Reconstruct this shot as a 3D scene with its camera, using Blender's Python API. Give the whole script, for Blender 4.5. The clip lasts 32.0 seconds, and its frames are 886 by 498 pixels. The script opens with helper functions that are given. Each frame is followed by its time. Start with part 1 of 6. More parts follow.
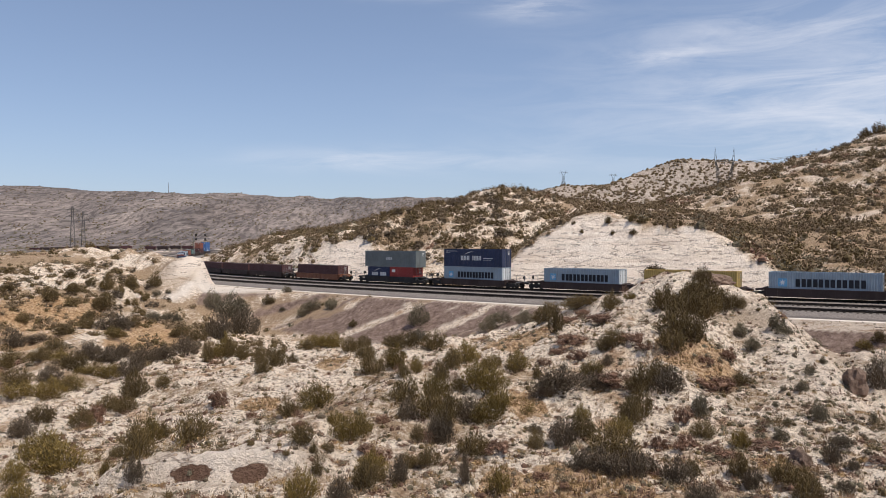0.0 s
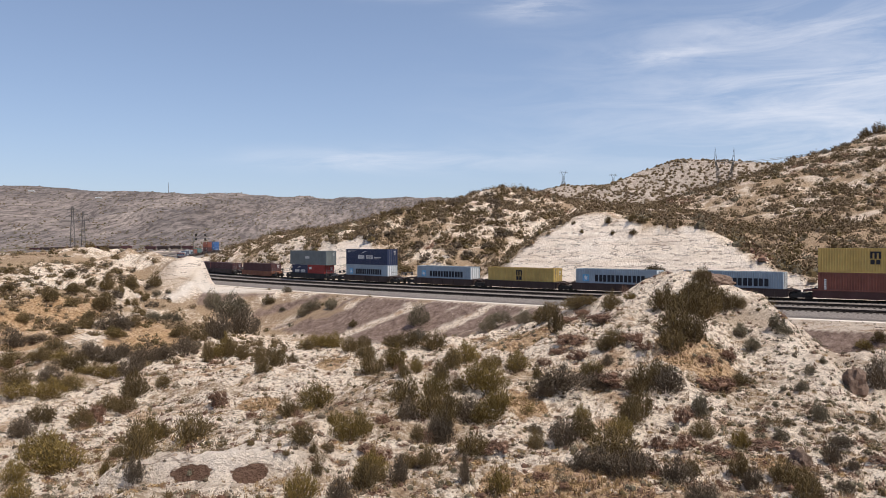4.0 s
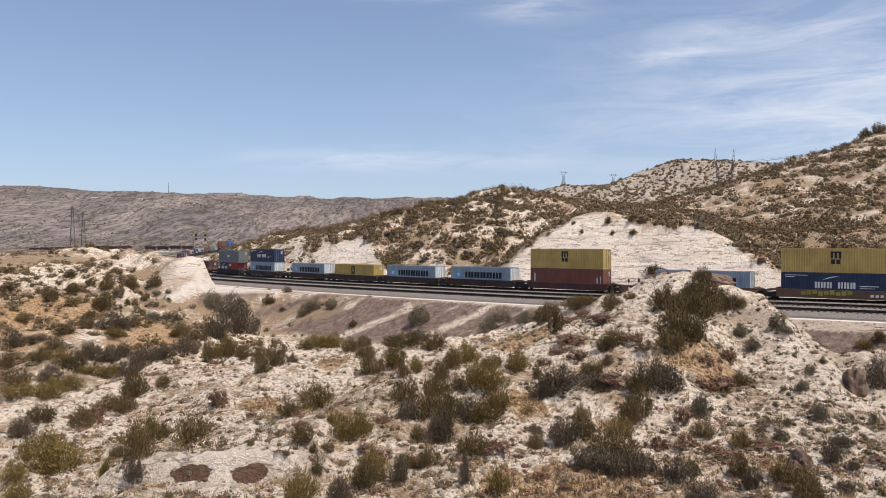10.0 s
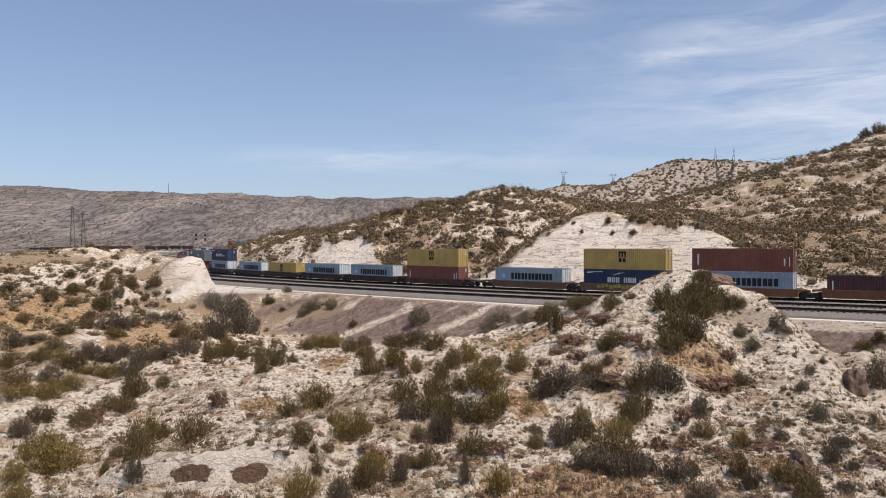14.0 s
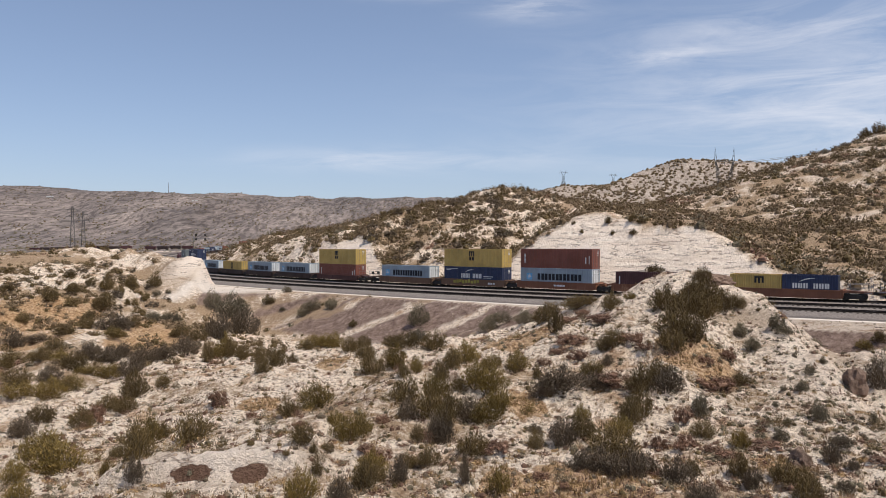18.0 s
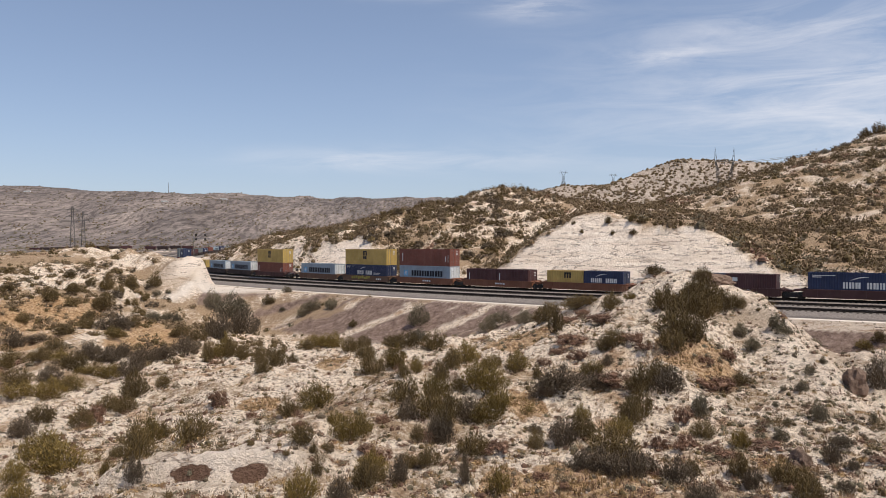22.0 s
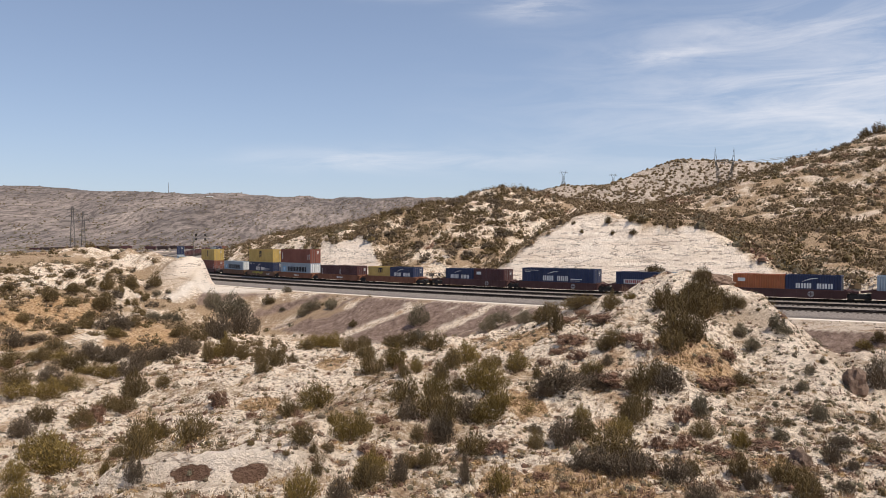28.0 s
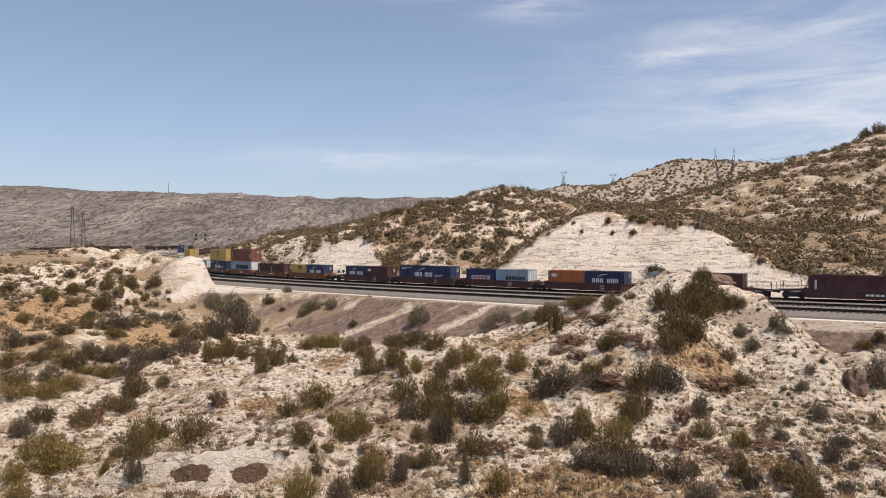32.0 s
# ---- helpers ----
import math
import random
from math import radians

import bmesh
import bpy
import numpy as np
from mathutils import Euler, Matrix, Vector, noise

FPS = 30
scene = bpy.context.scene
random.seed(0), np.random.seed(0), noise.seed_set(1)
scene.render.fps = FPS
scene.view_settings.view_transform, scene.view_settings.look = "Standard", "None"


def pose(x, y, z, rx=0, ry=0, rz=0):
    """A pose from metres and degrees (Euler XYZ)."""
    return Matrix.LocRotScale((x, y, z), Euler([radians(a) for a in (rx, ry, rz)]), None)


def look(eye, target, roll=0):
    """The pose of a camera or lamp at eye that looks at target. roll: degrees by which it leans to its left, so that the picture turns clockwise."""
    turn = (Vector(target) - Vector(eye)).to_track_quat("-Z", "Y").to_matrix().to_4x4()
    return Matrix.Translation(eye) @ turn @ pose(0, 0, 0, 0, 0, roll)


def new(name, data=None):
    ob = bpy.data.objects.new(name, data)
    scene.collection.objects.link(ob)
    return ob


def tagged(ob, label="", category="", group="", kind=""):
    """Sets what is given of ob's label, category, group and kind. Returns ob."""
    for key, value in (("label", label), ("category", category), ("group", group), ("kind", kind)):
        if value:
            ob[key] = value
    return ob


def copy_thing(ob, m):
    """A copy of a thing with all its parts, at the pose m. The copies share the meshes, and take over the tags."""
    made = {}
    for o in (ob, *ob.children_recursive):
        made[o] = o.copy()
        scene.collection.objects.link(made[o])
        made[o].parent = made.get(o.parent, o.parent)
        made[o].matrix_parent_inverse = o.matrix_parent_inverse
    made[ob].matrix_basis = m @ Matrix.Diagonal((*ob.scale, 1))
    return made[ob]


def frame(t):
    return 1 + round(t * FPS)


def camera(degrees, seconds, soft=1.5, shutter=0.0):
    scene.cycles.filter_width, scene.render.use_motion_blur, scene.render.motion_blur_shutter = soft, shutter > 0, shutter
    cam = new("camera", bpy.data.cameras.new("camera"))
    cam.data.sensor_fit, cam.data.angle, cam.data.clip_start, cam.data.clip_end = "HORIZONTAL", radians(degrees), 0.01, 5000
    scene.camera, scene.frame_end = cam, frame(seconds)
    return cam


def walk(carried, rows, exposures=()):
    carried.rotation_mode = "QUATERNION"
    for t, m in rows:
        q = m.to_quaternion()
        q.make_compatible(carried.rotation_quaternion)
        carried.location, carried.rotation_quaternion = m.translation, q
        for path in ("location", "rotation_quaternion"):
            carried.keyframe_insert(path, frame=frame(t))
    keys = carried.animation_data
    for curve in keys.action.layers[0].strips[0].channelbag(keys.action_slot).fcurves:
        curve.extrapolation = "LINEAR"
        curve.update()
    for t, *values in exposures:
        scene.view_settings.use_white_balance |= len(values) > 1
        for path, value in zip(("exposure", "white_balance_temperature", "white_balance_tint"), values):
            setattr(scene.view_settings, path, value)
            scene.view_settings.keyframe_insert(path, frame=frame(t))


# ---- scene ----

# ---------------------------------------------------------------- camera
EYE = (0.0, 0.0, 7.1)
cam = camera(62.4, 32.0, soft=0.9)
VIEW = pose(*EYE, 90.0 - 0.45, 0, 0)
walk(cam, [(0.0, VIEW), (32.0, VIEW)], exposures=[(0.0, -0.14, 6400, 10), (1.0, -0.12, 6400, 10), (3.0, -0.08, 6400, 10), (8.0, -0.04, 6430, 10), (12.0, -0.03, 6400, 10), (13.5, -0.11, 6330, 10), (17.0, -0.14, 6400, 10), (22.0, -0.13, 6600, 10), (24.0, -0.05, 6680, 10), (28.0, -0.05, 6720, 10), (32.0, -0.04, 6720, 10)])

# ---------------------------------------------------------------- sky and sun
SUN_DIR = Vector((0.80, -0.60, 0.0)).normalized()
SUN_ELEV = radians(62)


def make_sky():
    w = bpy.data.worlds.new("desert_sky")
    scene.world = w
    w.use_nodes = True
    nt = w.node_tree
    n, l = nt.nodes, nt.links
    n.clear()
    sky = n.new("ShaderNodeTexSky")
    sky.sky_type, sky.sun_disc = "NISHITA", False
    sky.sun_elevation, sky.sun_rotation = SUN_ELEV, math.atan2(SUN_DIR.x, SUN_DIR.y)
    sky.altitude, sky.air_density, sky.dust_density, sky.ozone_density = 900, 0.9, 0.9, 3.5
    co = n.new("ShaderNodeTexCoord")
    # thin cirrus: streaks of noise on a plane far above, only where the view rises over the horizon
    sep = n.new("ShaderNodeSeparateXYZ")
    l.new(co.outputs["Generated"], sep.inputs[0])

    def math_node(op, a, b=None):
        m = n.new("ShaderNodeMath")
        m.operation = op
        for k, v in ((0, a), (1, b)):
            if v is None:
                continue
            if isinstance(v, (int, float)):
                m.inputs[k].default_value = v
            else:
                l.new(v, m.inputs[k])
        return m.outputs[0]
    up = math_node("MAXIMUM", sep.outputs["Z"], 0.02)
    azim = math_node("ARCTAN2", sep.outputs["X"], sep.outputs["Y"])
    flat = n.new("ShaderNodeCombineXYZ")
    l.new(azim, flat.inputs[0])
    l.new(up, flat.inputs[1])
    mp = n.new("ShaderNodeMapping")
    mp.inputs["Scale"].default_value = (3.6, 20.0, 1.0)
    mp.inputs["Rotation"].default_value = (0, 0, radians(-9))
    l.new(flat.outputs[0], mp.inputs[0])
    no = n.new("ShaderNodeTexNoise")
    no.inputs["Scale"].default_value, no.inputs["Detail"].default_value = 1.6, 8
    no.inputs["Roughness"].default_value, no.inputs["Distortion"].default_value = 0.62, 0.6
    l.new(mp.outputs[0], no.inputs["Vector"])
    # cloud banks: (azimuth, height, half widths, strength)
    total = None
    for az, el, wa, we, amount in ((0.54, 0.165, 0.32, 0.085, 0.62), (0.125, 0.303, 0.060, 0.013, 0.75), (0.42, 0.262, 0.16, 0.020, 0.26), (0.30, 0.238, 0.06, 0.010, 0.5),
                                   (-0.07, 0.112, 0.17, 0.014, 0.55), (-0.03, 0.322, 0.09, 0.008, 0.6), (1.1, 0.3, 0.5, 0.12, 0.5), (-2.4, 0.35, 0.7, 0.12, 0.4)):
        a = math_node("DIVIDE", math_node("SUBTRACT", azim, az), wa)
        e = math_node("DIVIDE", math_node("SUBTRACT", sep.outputs["Z"], el), we)
        d = math_node("ADD", math_node("MULTIPLY", a, a), math_node("MULTIPLY", e, e))
        g = math_node("MULTIPLY", math_node("EXPONENT", math_node("MULTIPLY", d, -1.0)), amount)
        total = g if total is None else math_node("ADD", total, g)
    streak = n.new("ShaderNodeMapRange")
    streak.inputs["From Min"].default_value, streak.inputs["From Max"].default_value = 0.38, 0.72
    l.new(no.outputs["Fac"], streak.inputs["Value"])
    # a thin veil all over, thicker towards the horizon
    veil = math_node("ADD", 0.19, math_node("MULTIPLY", math_node("EXPONENT", math_node("MULTIPLY", up, -8.0)), 0.60))
    clouds = math_node("MULTIPLY", total, math_node("ADD", streak.outputs[0], 0.12))
    cover = math_node("MINIMUM", clouds, 0.9)
    haze = n.new("ShaderNodeMix")
    haze.data_type = "RGBA"
    l.new(veil, haze.inputs["Factor"])
    l.new(sky.outputs[0], haze.inputs["A"])
    haze.inputs["B"].default_value = (3.75, 4.10, 4.95, 1)
    mix = n.new("ShaderNodeMix")
    mix.data_type = "RGBA"
    l.new(cover, mix.inputs["Factor"])
    l.new(haze.outputs["Result"], mix.inputs["A"])
    mix.inputs["B"].default_value = (6.9, 6.9, 7.3, 1)
    bg = n.new("ShaderNodeBackground")
    bg.inputs["Strength"].default_value = 0.140
    l.new(mix.outputs["Result"], bg.inputs["Color"])
    out = n.new("ShaderNodeOutputWorld")
    l.new(bg.outputs[0], out.inputs[0])


make_sky()
sun_data = bpy.data.lights.new("sun", "SUN")
sun_data.energy, sun_data.angle, sun_data.color = 4.7, radians(0.53), (1.0, 0.92, 0.79)
sun = new("sun", sun_data)
sun.matrix_world = look((SUN_DIR * 100 * math.cos(SUN_ELEV)) + Vector((0, 0, 100 * math.sin(SUN_ELEV))), (0, 0, 0))


# ---------------------------------------------------------------- materials
def material(name, rough=0.8, metal=0.0):
    m = bpy.data.materials.new(name)
    m.use_nodes = True
    b = m.node_tree.nodes["Principled BSDF"]
    b.inputs["Roughness"].default_value, b.inputs["Metallic"].default_value = rough, metal
    b.inputs["Specular IOR Level"].default_value = 0.3
    return m, m.node_tree.nodes, m.node_tree.links, b


def noise_node(n, l, scale, detail=5, rough=0.55, vec=None, stretch=None):
    t = n.new("ShaderNodeTexNoise")
    t.inputs["Scale"].default_value, t.inputs["Detail"].default_value, t.inputs["Roughness"].default_value = scale, detail, rough
    if vec is None:
        g = n.new("ShaderNodeNewGeometry")
        vec = g.outputs["Position"]
    if stretch:
        mp = n.new("ShaderNodeMapping")
        mp.inputs["Scale"].default_value = stretch
        l.new(vec, mp.inputs[0])
        vec = mp.outputs[0]
    l.new(vec, t.inputs["Vector"])
    return t.outputs["Fac"]


def ramp(n, l, fac, *stops):
    r = n.new("ShaderNodeValToRGB")
    el = r.color_ramp.elements
    for k, (p, c) in enumerate(stops):
        e = el[k] if k < 2 else el.new(p)
        e.position = p
        e.color = (*c, 1) if len(c) == 3 else c
    l.new(fac, r.inputs[0])
    return r.outputs[0]


def mixc(n, l, fac, a, b, blend="MIX"):
    m = n.new("ShaderNodeMix")
    m.data_type, m.blend_type = "RGBA", blend
    for k, v in (("Factor", fac), ("A", a), ("B", b)):
        if isinstance(v, (int, float)):
            m.inputs[k].default_value = v
        elif isinstance(v, tuple):
            m.inputs[k].default_value = (*v, 1)
        else:
            l.new(v, m.inputs[k])
    return m.outputs["Result"]


def bump(n, l, b, height, strength, distance):
    u = n.new("ShaderNodeBump")
    u.inputs["Strength"].default_value, u.inputs["Distance"].default_value = strength, distance
    l.new(height, u.inputs["Height"])
    l.new(u.outputs[0], b.inputs["Normal"])


def attr(n, name):
    a = n.new("ShaderNodeAttribute")
    a.attribute_name = name
    return a.outputs["Fac"]


def paint(name, colour, rough=0.5, dirt=0.35, metal=0.0, grime=(0.10, 0.07, 0.05)):
    """Weathered paint: a base coat, faded patches and grime in streaks."""
    m, n, l, b = material(name, rough, metal)
    o = n.new("ShaderNodeTexCoord").outputs["Object"]
    info = n.new("ShaderNodeObjectInfo")
    shift = n.new("ShaderNodeVectorMath")
    shift.operation = "MULTIPLY_ADD"
    l.new(info.outputs["Random"], shift.inputs[0])
    shift.inputs[1].default_value = (37, 53, 19)
    l.new(o, shift.inputs[2])
    v = shift.outputs[0]
    fade = ramp(n, l, noise_node(n, l, 0.5, 4, 0.6, v), (0.3, tuple(c * 0.82 for c in colour)), (0.75, tuple(min(1, c * 1.15 + 0.012) for c in colour)))
    streak = ramp(n, l, noise_node(n, l, 1.0, 6, 0.65, v, (2.2, 2.2, 0.35)), (0.52, (0, 0, 0)), (0.78, (1, 1, 1)))
    k = n.new("ShaderNodeMath")
    k.operation = "MULTIPLY"
    l.new(streak, k.inputs[0])
    k.inputs[1].default_value = dirt
    l.new(mixc(n, l, k.outputs[0], fade, grime), b.inputs["Base Color"])
    return m


HOLLOWS, HOLLOW_Y, HOLLOW_Z = ((-8.5, 0.95), (-6.4, 0.70)), 24.3, -0.58


def half_of(n, l, value):
    m = n.new("ShaderNodeMath")
    m.operation = "MULTIPLY"
    l.new(value, m.inputs[0])
    m.inputs[1].default_value = 0.5
    return m.outputs[0]


def make_ground_material():
    m, n, l, b = material("desert_ground", 0.95)
    b.inputs["Specular IOR Level"].default_value = 0.1
    mid, fine = noise_node(n, l, 0.45, 6, 0.62), noise_node(n, l, 3.2, 6, 0.68)
    soil = ramp(n, l, mid, (0.27, (0.38, 0.225, 0.13)), (0.37, (0.70, 0.515, 0.365)), (0.46, (0.95, 0.805, 0.66)))
    # dark specks in two sizes; they put the shade of small pits into the soil
    shade_speck = ramp(n, l, fine, (0.41, (0.30, 0.23, 0.18)), (0.47, (1.0, 1.0, 1.0)))
    soil = mixc(n, l, 0.78, soil, shade_speck, "MULTIPLY")
    soil = mixc(n, l, 0.55, soil, ramp(n, l, noise_node(n, l, 8.5, 3, 0.7), (0.40, (0.24, 0.18, 0.14)), (0.47, (1.0, 1.0, 1.0))), "MULTIPLY")
    litter = ramp(n, l, noise_node(n, l, 1.25, 6, 0.7), (0.37, (0.42, 0.30, 0.20)), (0.44, (1, 1, 1)))
    soil = mixc(n, l, 0.75, soil, litter, "MULTIPLY")
    grass = ramp(n, l, noise_node(n, l, 5.0, 5, 0.7), (0.35, (0.23, 0.140, 0.080)), (0.62, (0.50, 0.37, 0.25)))
    gsum = n.new("ShaderNodeMath")
    gsum.operation = "ADD"
    l.new(noise_node(n, l, 0.16, 6, 0.65), gsum.inputs[0])
    gbias = n.new("ShaderNodeMath")
    gbias.operation = "MULTIPLY_ADD"
    l.new(attr(n, "grass"), gbias.inputs[0])
    gbias.inputs[1].default_value, gbias.inputs[2].default_value = 0.30, -0.19
    l.new(gbias.outputs[0], gsum.inputs[1])
    grain = n.new("ShaderNodeMath")
    grain.operation = "MULTIPLY_ADD"
    l.new(noise_node(n, l, 2.6, 5, 0.75), grain.inputs[0])
    grain.inputs[1].default_value = 0.55
    gless = n.new("ShaderNodeMath")
    gless.operation = "SUBTRACT"
    l.new(gsum.outputs[0], gless.inputs[0])
    gless.inputs[1].default_value = 0.275
    l.new(gless.outputs[0], grain.inputs[2])
    dry = ramp(n, l, grain.outputs[0], (0.52, (0, 0, 0)), (0.62, (1, 1, 1)))
    soil = mixc(n, l, dry, soil, grass)
    straw = ramp(n, l, noise_node(n, l, 4.0, 5, 0.75), (0.38, (0.19, 0.098, 0.048)), (0.50, (0.46, 0.275, 0.140)), (0.62, (0.72, 0.52, 0.32)))
    ssum = n.new("ShaderNodeMath")
    ssum.operation = "ADD"
    l.new(attr(n, "straw"), ssum.inputs[0])
    l.new(noise_node(n, l, 1.9, 6, 0.78), ssum.inputs[1])
    soil = mixc(n, l, ramp(n, l, ssum.outputs[0], (0.94, (0, 0, 0)), (1.04, (0.85, 0.85, 0.85))), soil, straw)
    # bare chalky rock of the cuts, in thin level beds
    beds = noise_node(n, l, 1.0, 7, 0.7, None, (0.10, 0.10, 1.5))
    rock = ramp(n, l, beds, (0.30, (0.64, 0.50, 0.395)), (0.44, (0.86, 0.72, 0.60)), (0.7, (0.95, 0.83, 0.72)))
    crack = noise_node(n, l, 1.0, 5, 0.60, None, (0.15, 0.15, 0.80))
    rock = mixc(n, l, 0.9, rock, ramp(n, l, crack, (0.385, (1, 1, 1)), (0.405, (0.20, 0.15, 0.12)), (0.427, (1, 1, 1)), (0.565, (1, 1, 1)), (0.583, (0.24, 0.18, 0.145)), (0.602, (1, 1, 1))), "MULTIPLY")
    rock = mixc(n, l, 0.10, rock, shade_speck, "MULTIPLY")
    col = mixc(n, l, attr(n, "rock"), soil, rock)
    gravel = ramp(n, l, noise_node(n, l, 1.3, 7, 0.82), (0.36, (0.120, 0.078, 0.062)), (0.50, (0.248, 0.172, 0.140)), (0.66, (0.40, 0.295, 0.245)))
    col = mixc(n, l, attr(n, "gravel"), col, gravel)
    stone = ramp(n, l, noise_node(n, l, 4.0, 4, 0.8), (0.33, (0.120, 0.102, 0.092)), (0.68, (0.29, 0.250, 0.228)))
    col = mixc(n, l, attr(n, "ballast"), col, stone)
    col = mixc(n, l, attr(n, "path"), col, (0.84, 0.75, 0.67))
    # far ground, its colour greyed and paled to stand for haze
    long_way = (1.0, 0.02, 1.0)
    far_hazed = ramp(n, l, noise_node(n, l, 0.011, 9, 0.70, None, long_way), (0.32, (0.165, 0.140, 0.131)), (0.50, (0.200, 0.170, 0.159)), (0.66, (0.25, 0.215, 0.198)))
    bush = ramp(n, l, noise_node(n, l, 0.13, 4, 0.7, None, long_way), (0.43, (0.48, 0.47, 0.47)), (0.50, (1, 1, 1)), (0.58, (1.1, 1.08, 1.06)), (0.64, (1.6, 1.57, 1.53)))
    far_hazed = mixc(n, l, 0.85, far_hazed, bush, "MULTIPLY")
    groves = ramp(n, l, noise_node(n, l, 0.0042, 5, 0.6, None, (1.0, 0.5, 1.0)), (0.42, (0.70, 0.70, 0.72)), (0.56, (1.05, 1.02, 1.0)))
    far_hazed = mixc(n, l, 0.9, far_hazed, groves, "MULTIPLY")
    col = mixc(n, l, attr(n, "far"), col, far_hazed)
    # brown earth bared in two hollows under the bank's lip, darkened for the overhang's shade
    where = n.new("ShaderNodeNewGeometry").outputs["Position"]
    for hx, hw in HOLLOWS:
        d = n.new("ShaderNodeVectorMath")
        d.operation = "SUBTRACT"
        l.new(where, d.inputs[0])
        d.inputs[1].default_value = (hx, HOLLOW_Y, HOLLOW_Z)
        e = n.new("ShaderNodeVectorMath")
        e.operation = "MULTIPLY"
        l.new(d.outputs[0], e.inputs[0])
        e.inputs[1].default_value = (1 / hw, 1 / 0.8, 1 / 0.30)
        f = n.new("ShaderNodeVectorMath")
        f.operation = "LENGTH"
        l.new(e.outputs[0], f.inputs[0])
        g = n.new("ShaderNodeMath")
        g.operation = "MULTIPLY_ADD"
        l.new(noise_node(n, l, 1.1, 4, 0.6), g.inputs[0])
        g.inputs[1].default_value = 1.5
        l.new(f.outputs["Value"], g.inputs[2])
        shaded_earth = ramp(n, l, noise_node(n, l, 6.0, 5, 0.7), (0.35, (0.14, 0.080, 0.054)), (0.65, (0.215, 0.130, 0.092)))
        col = mixc(n, l, ramp(n, l, half_of(n, l, g.outputs[0]), (0.80, (1, 1, 1)), (0.83, (0, 0, 0))), col, shaded_earth)
    l.new(col, b.inputs["Base Color"])
    h = n.new("ShaderNodeMath")
    h.operation = "ADD"
    l.new(fine, h.inputs[0])
    l.new(noise_node(n, l, 12.0, 4, 0.7), h.inputs[1])
    h2 = n.new("ShaderNodeMath")
    h2.operation = "MULTIPLY_ADD"
    l.new(mixc(n, l, attr(n, "rock"), (0, 0, 0), crack), h2.inputs[0])
    h2.inputs[1].default_value = 3.0
    l.new(h.outputs[0], h2.inputs[2])
    h3 = n.new("ShaderNodeMath")
    h3.operation = "MULTIPLY_ADD"
    l.new(noise_node(n, l, 1.3, 5, 0.7), h3.inputs[0])
    h3.inputs[1].default_value = 2.0
    l.new(h2.outputs[0], h3.inputs[2])
    bump(n, l, b, h3.outputs[0], 1.0, 0.20)
    return m


def make_leaf(name, dark, light, tip):
    m, n, l, b = material(name, 0.75)
    g = n.new("ShaderNodeNewGeometry")
    info = n.new("ShaderNodeObjectInfo")
    c = ramp(n, l, g.outputs["Random Per Island"], (0.0, dark), (0.7, light), (1.0, tip))
    hs = n.new("ShaderNodeHueSaturation")
    mr = n.new("ShaderNodeMapRange")
    mr.inputs["To Min"].default_value, mr.inputs["To Max"].default_value = 0.75, 1.25
    l.new(info.outputs["Random"], mr.inputs["Value"])
    l.new(mr.outputs[0], hs.inputs["Value"])
    l.new(c, hs.inputs["Color"])
    l.new(hs.outputs[0], b.inputs["Base Color"])
    return m


GROUND = make_ground_material()
LEAF = {"olive": make_leaf("olive_leaf", (0.084, 0.055, 0.021), (0.132, 0.089, 0.034), (0.185, 0.126, 0.050)),
        "green": make_leaf("green_leaf", (0.105, 0.072, 0.020), (0.180, 0.122, 0.034), (0.26, 0.17, 0.050)),
        "grey": make_leaf("grey_sage_leaf", (0.115, 0.092, 0.058), (0.17, 0.138, 0.088), (0.23, 0.188, 0.125)),
        "dusky": make_leaf("dusky_twig_leaf", (0.078, 0.056, 0.036), (0.116, 0.084, 0.054), (0.165, 0.120, 0.080)),
        "scrub": make_leaf("hillside_scrub_leaf", (0.100, 0.067, 0.036), (0.148, 0.100, 0.055), (0.21, 0.146, 0.085)),
        "rust": make_leaf("dry_rust_leaf", (0.125, 0.066, 0.042), (0.20, 0.110, 0.072), (0.27, 0.160, 0.105)),
        "straw": make_leaf("straw_leaf", (0.24, 0.145, 0.065), (0.40, 0.255, 0.12), (0.54, 0.38, 0.20))}
WOOD, wn, wl, wb = material("shrub_wood", 0.9)
wl.new(ramp(wn, wl, noise_node(wn, wl, 9), (0.35, (0.06, 0.045, 0.035)), (0.7, (0.17, 0.14, 0.11))), wb.inputs["Base Color"])
STEEL, wn, wl, wb = material("rail_steel", 0.7, 0.2)
wl.new(ramp(wn, wl, noise_node(wn, wl, 2), (0.35, (0.026, 0.019, 0.015)), (0.7, (0.06, 0.045, 0.037))), wb.inputs["Base Color"])
SLEEPER, wn, wl, wb = material("sleeper_wood", 0.9)
wl.new(ramp(wn, wl, noise_node(wn, wl, 3), (0.35, (0.03, 0.024, 0.02)), (0.7, (0.085, 0.07, 0.06))), wb.inputs["Base Color"])
BALLAST, wn, wl, wb = material("ballast_stone", 0.95)
wl.new(ramp(wn, wl, noise_node(wn, wl, 5, 5, 0.8), (0.33, (0.125, 0.105, 0.094)), (0.68, (0.31, 0.265, 0.238))), wb.inputs["Base Color"])
bump(wn, wl, wb, noise_node(wn, wl, 9, 4, 0.8), 0.8, 0.08)
ROADBED, wn, wl, wb = material("packed_sand", 0.95)
wl.new(ramp(wn, wl, noise_node(wn, wl, 0.8, 6, 0.7), (0.3, (0.54, 0.46, 0.39)), (0.7, (0.76, 0.67, 0.59))), wb.inputs["Base Color"])
BROWN_ROCK, wn, wl, wb = material("brown_rock", 0.95)
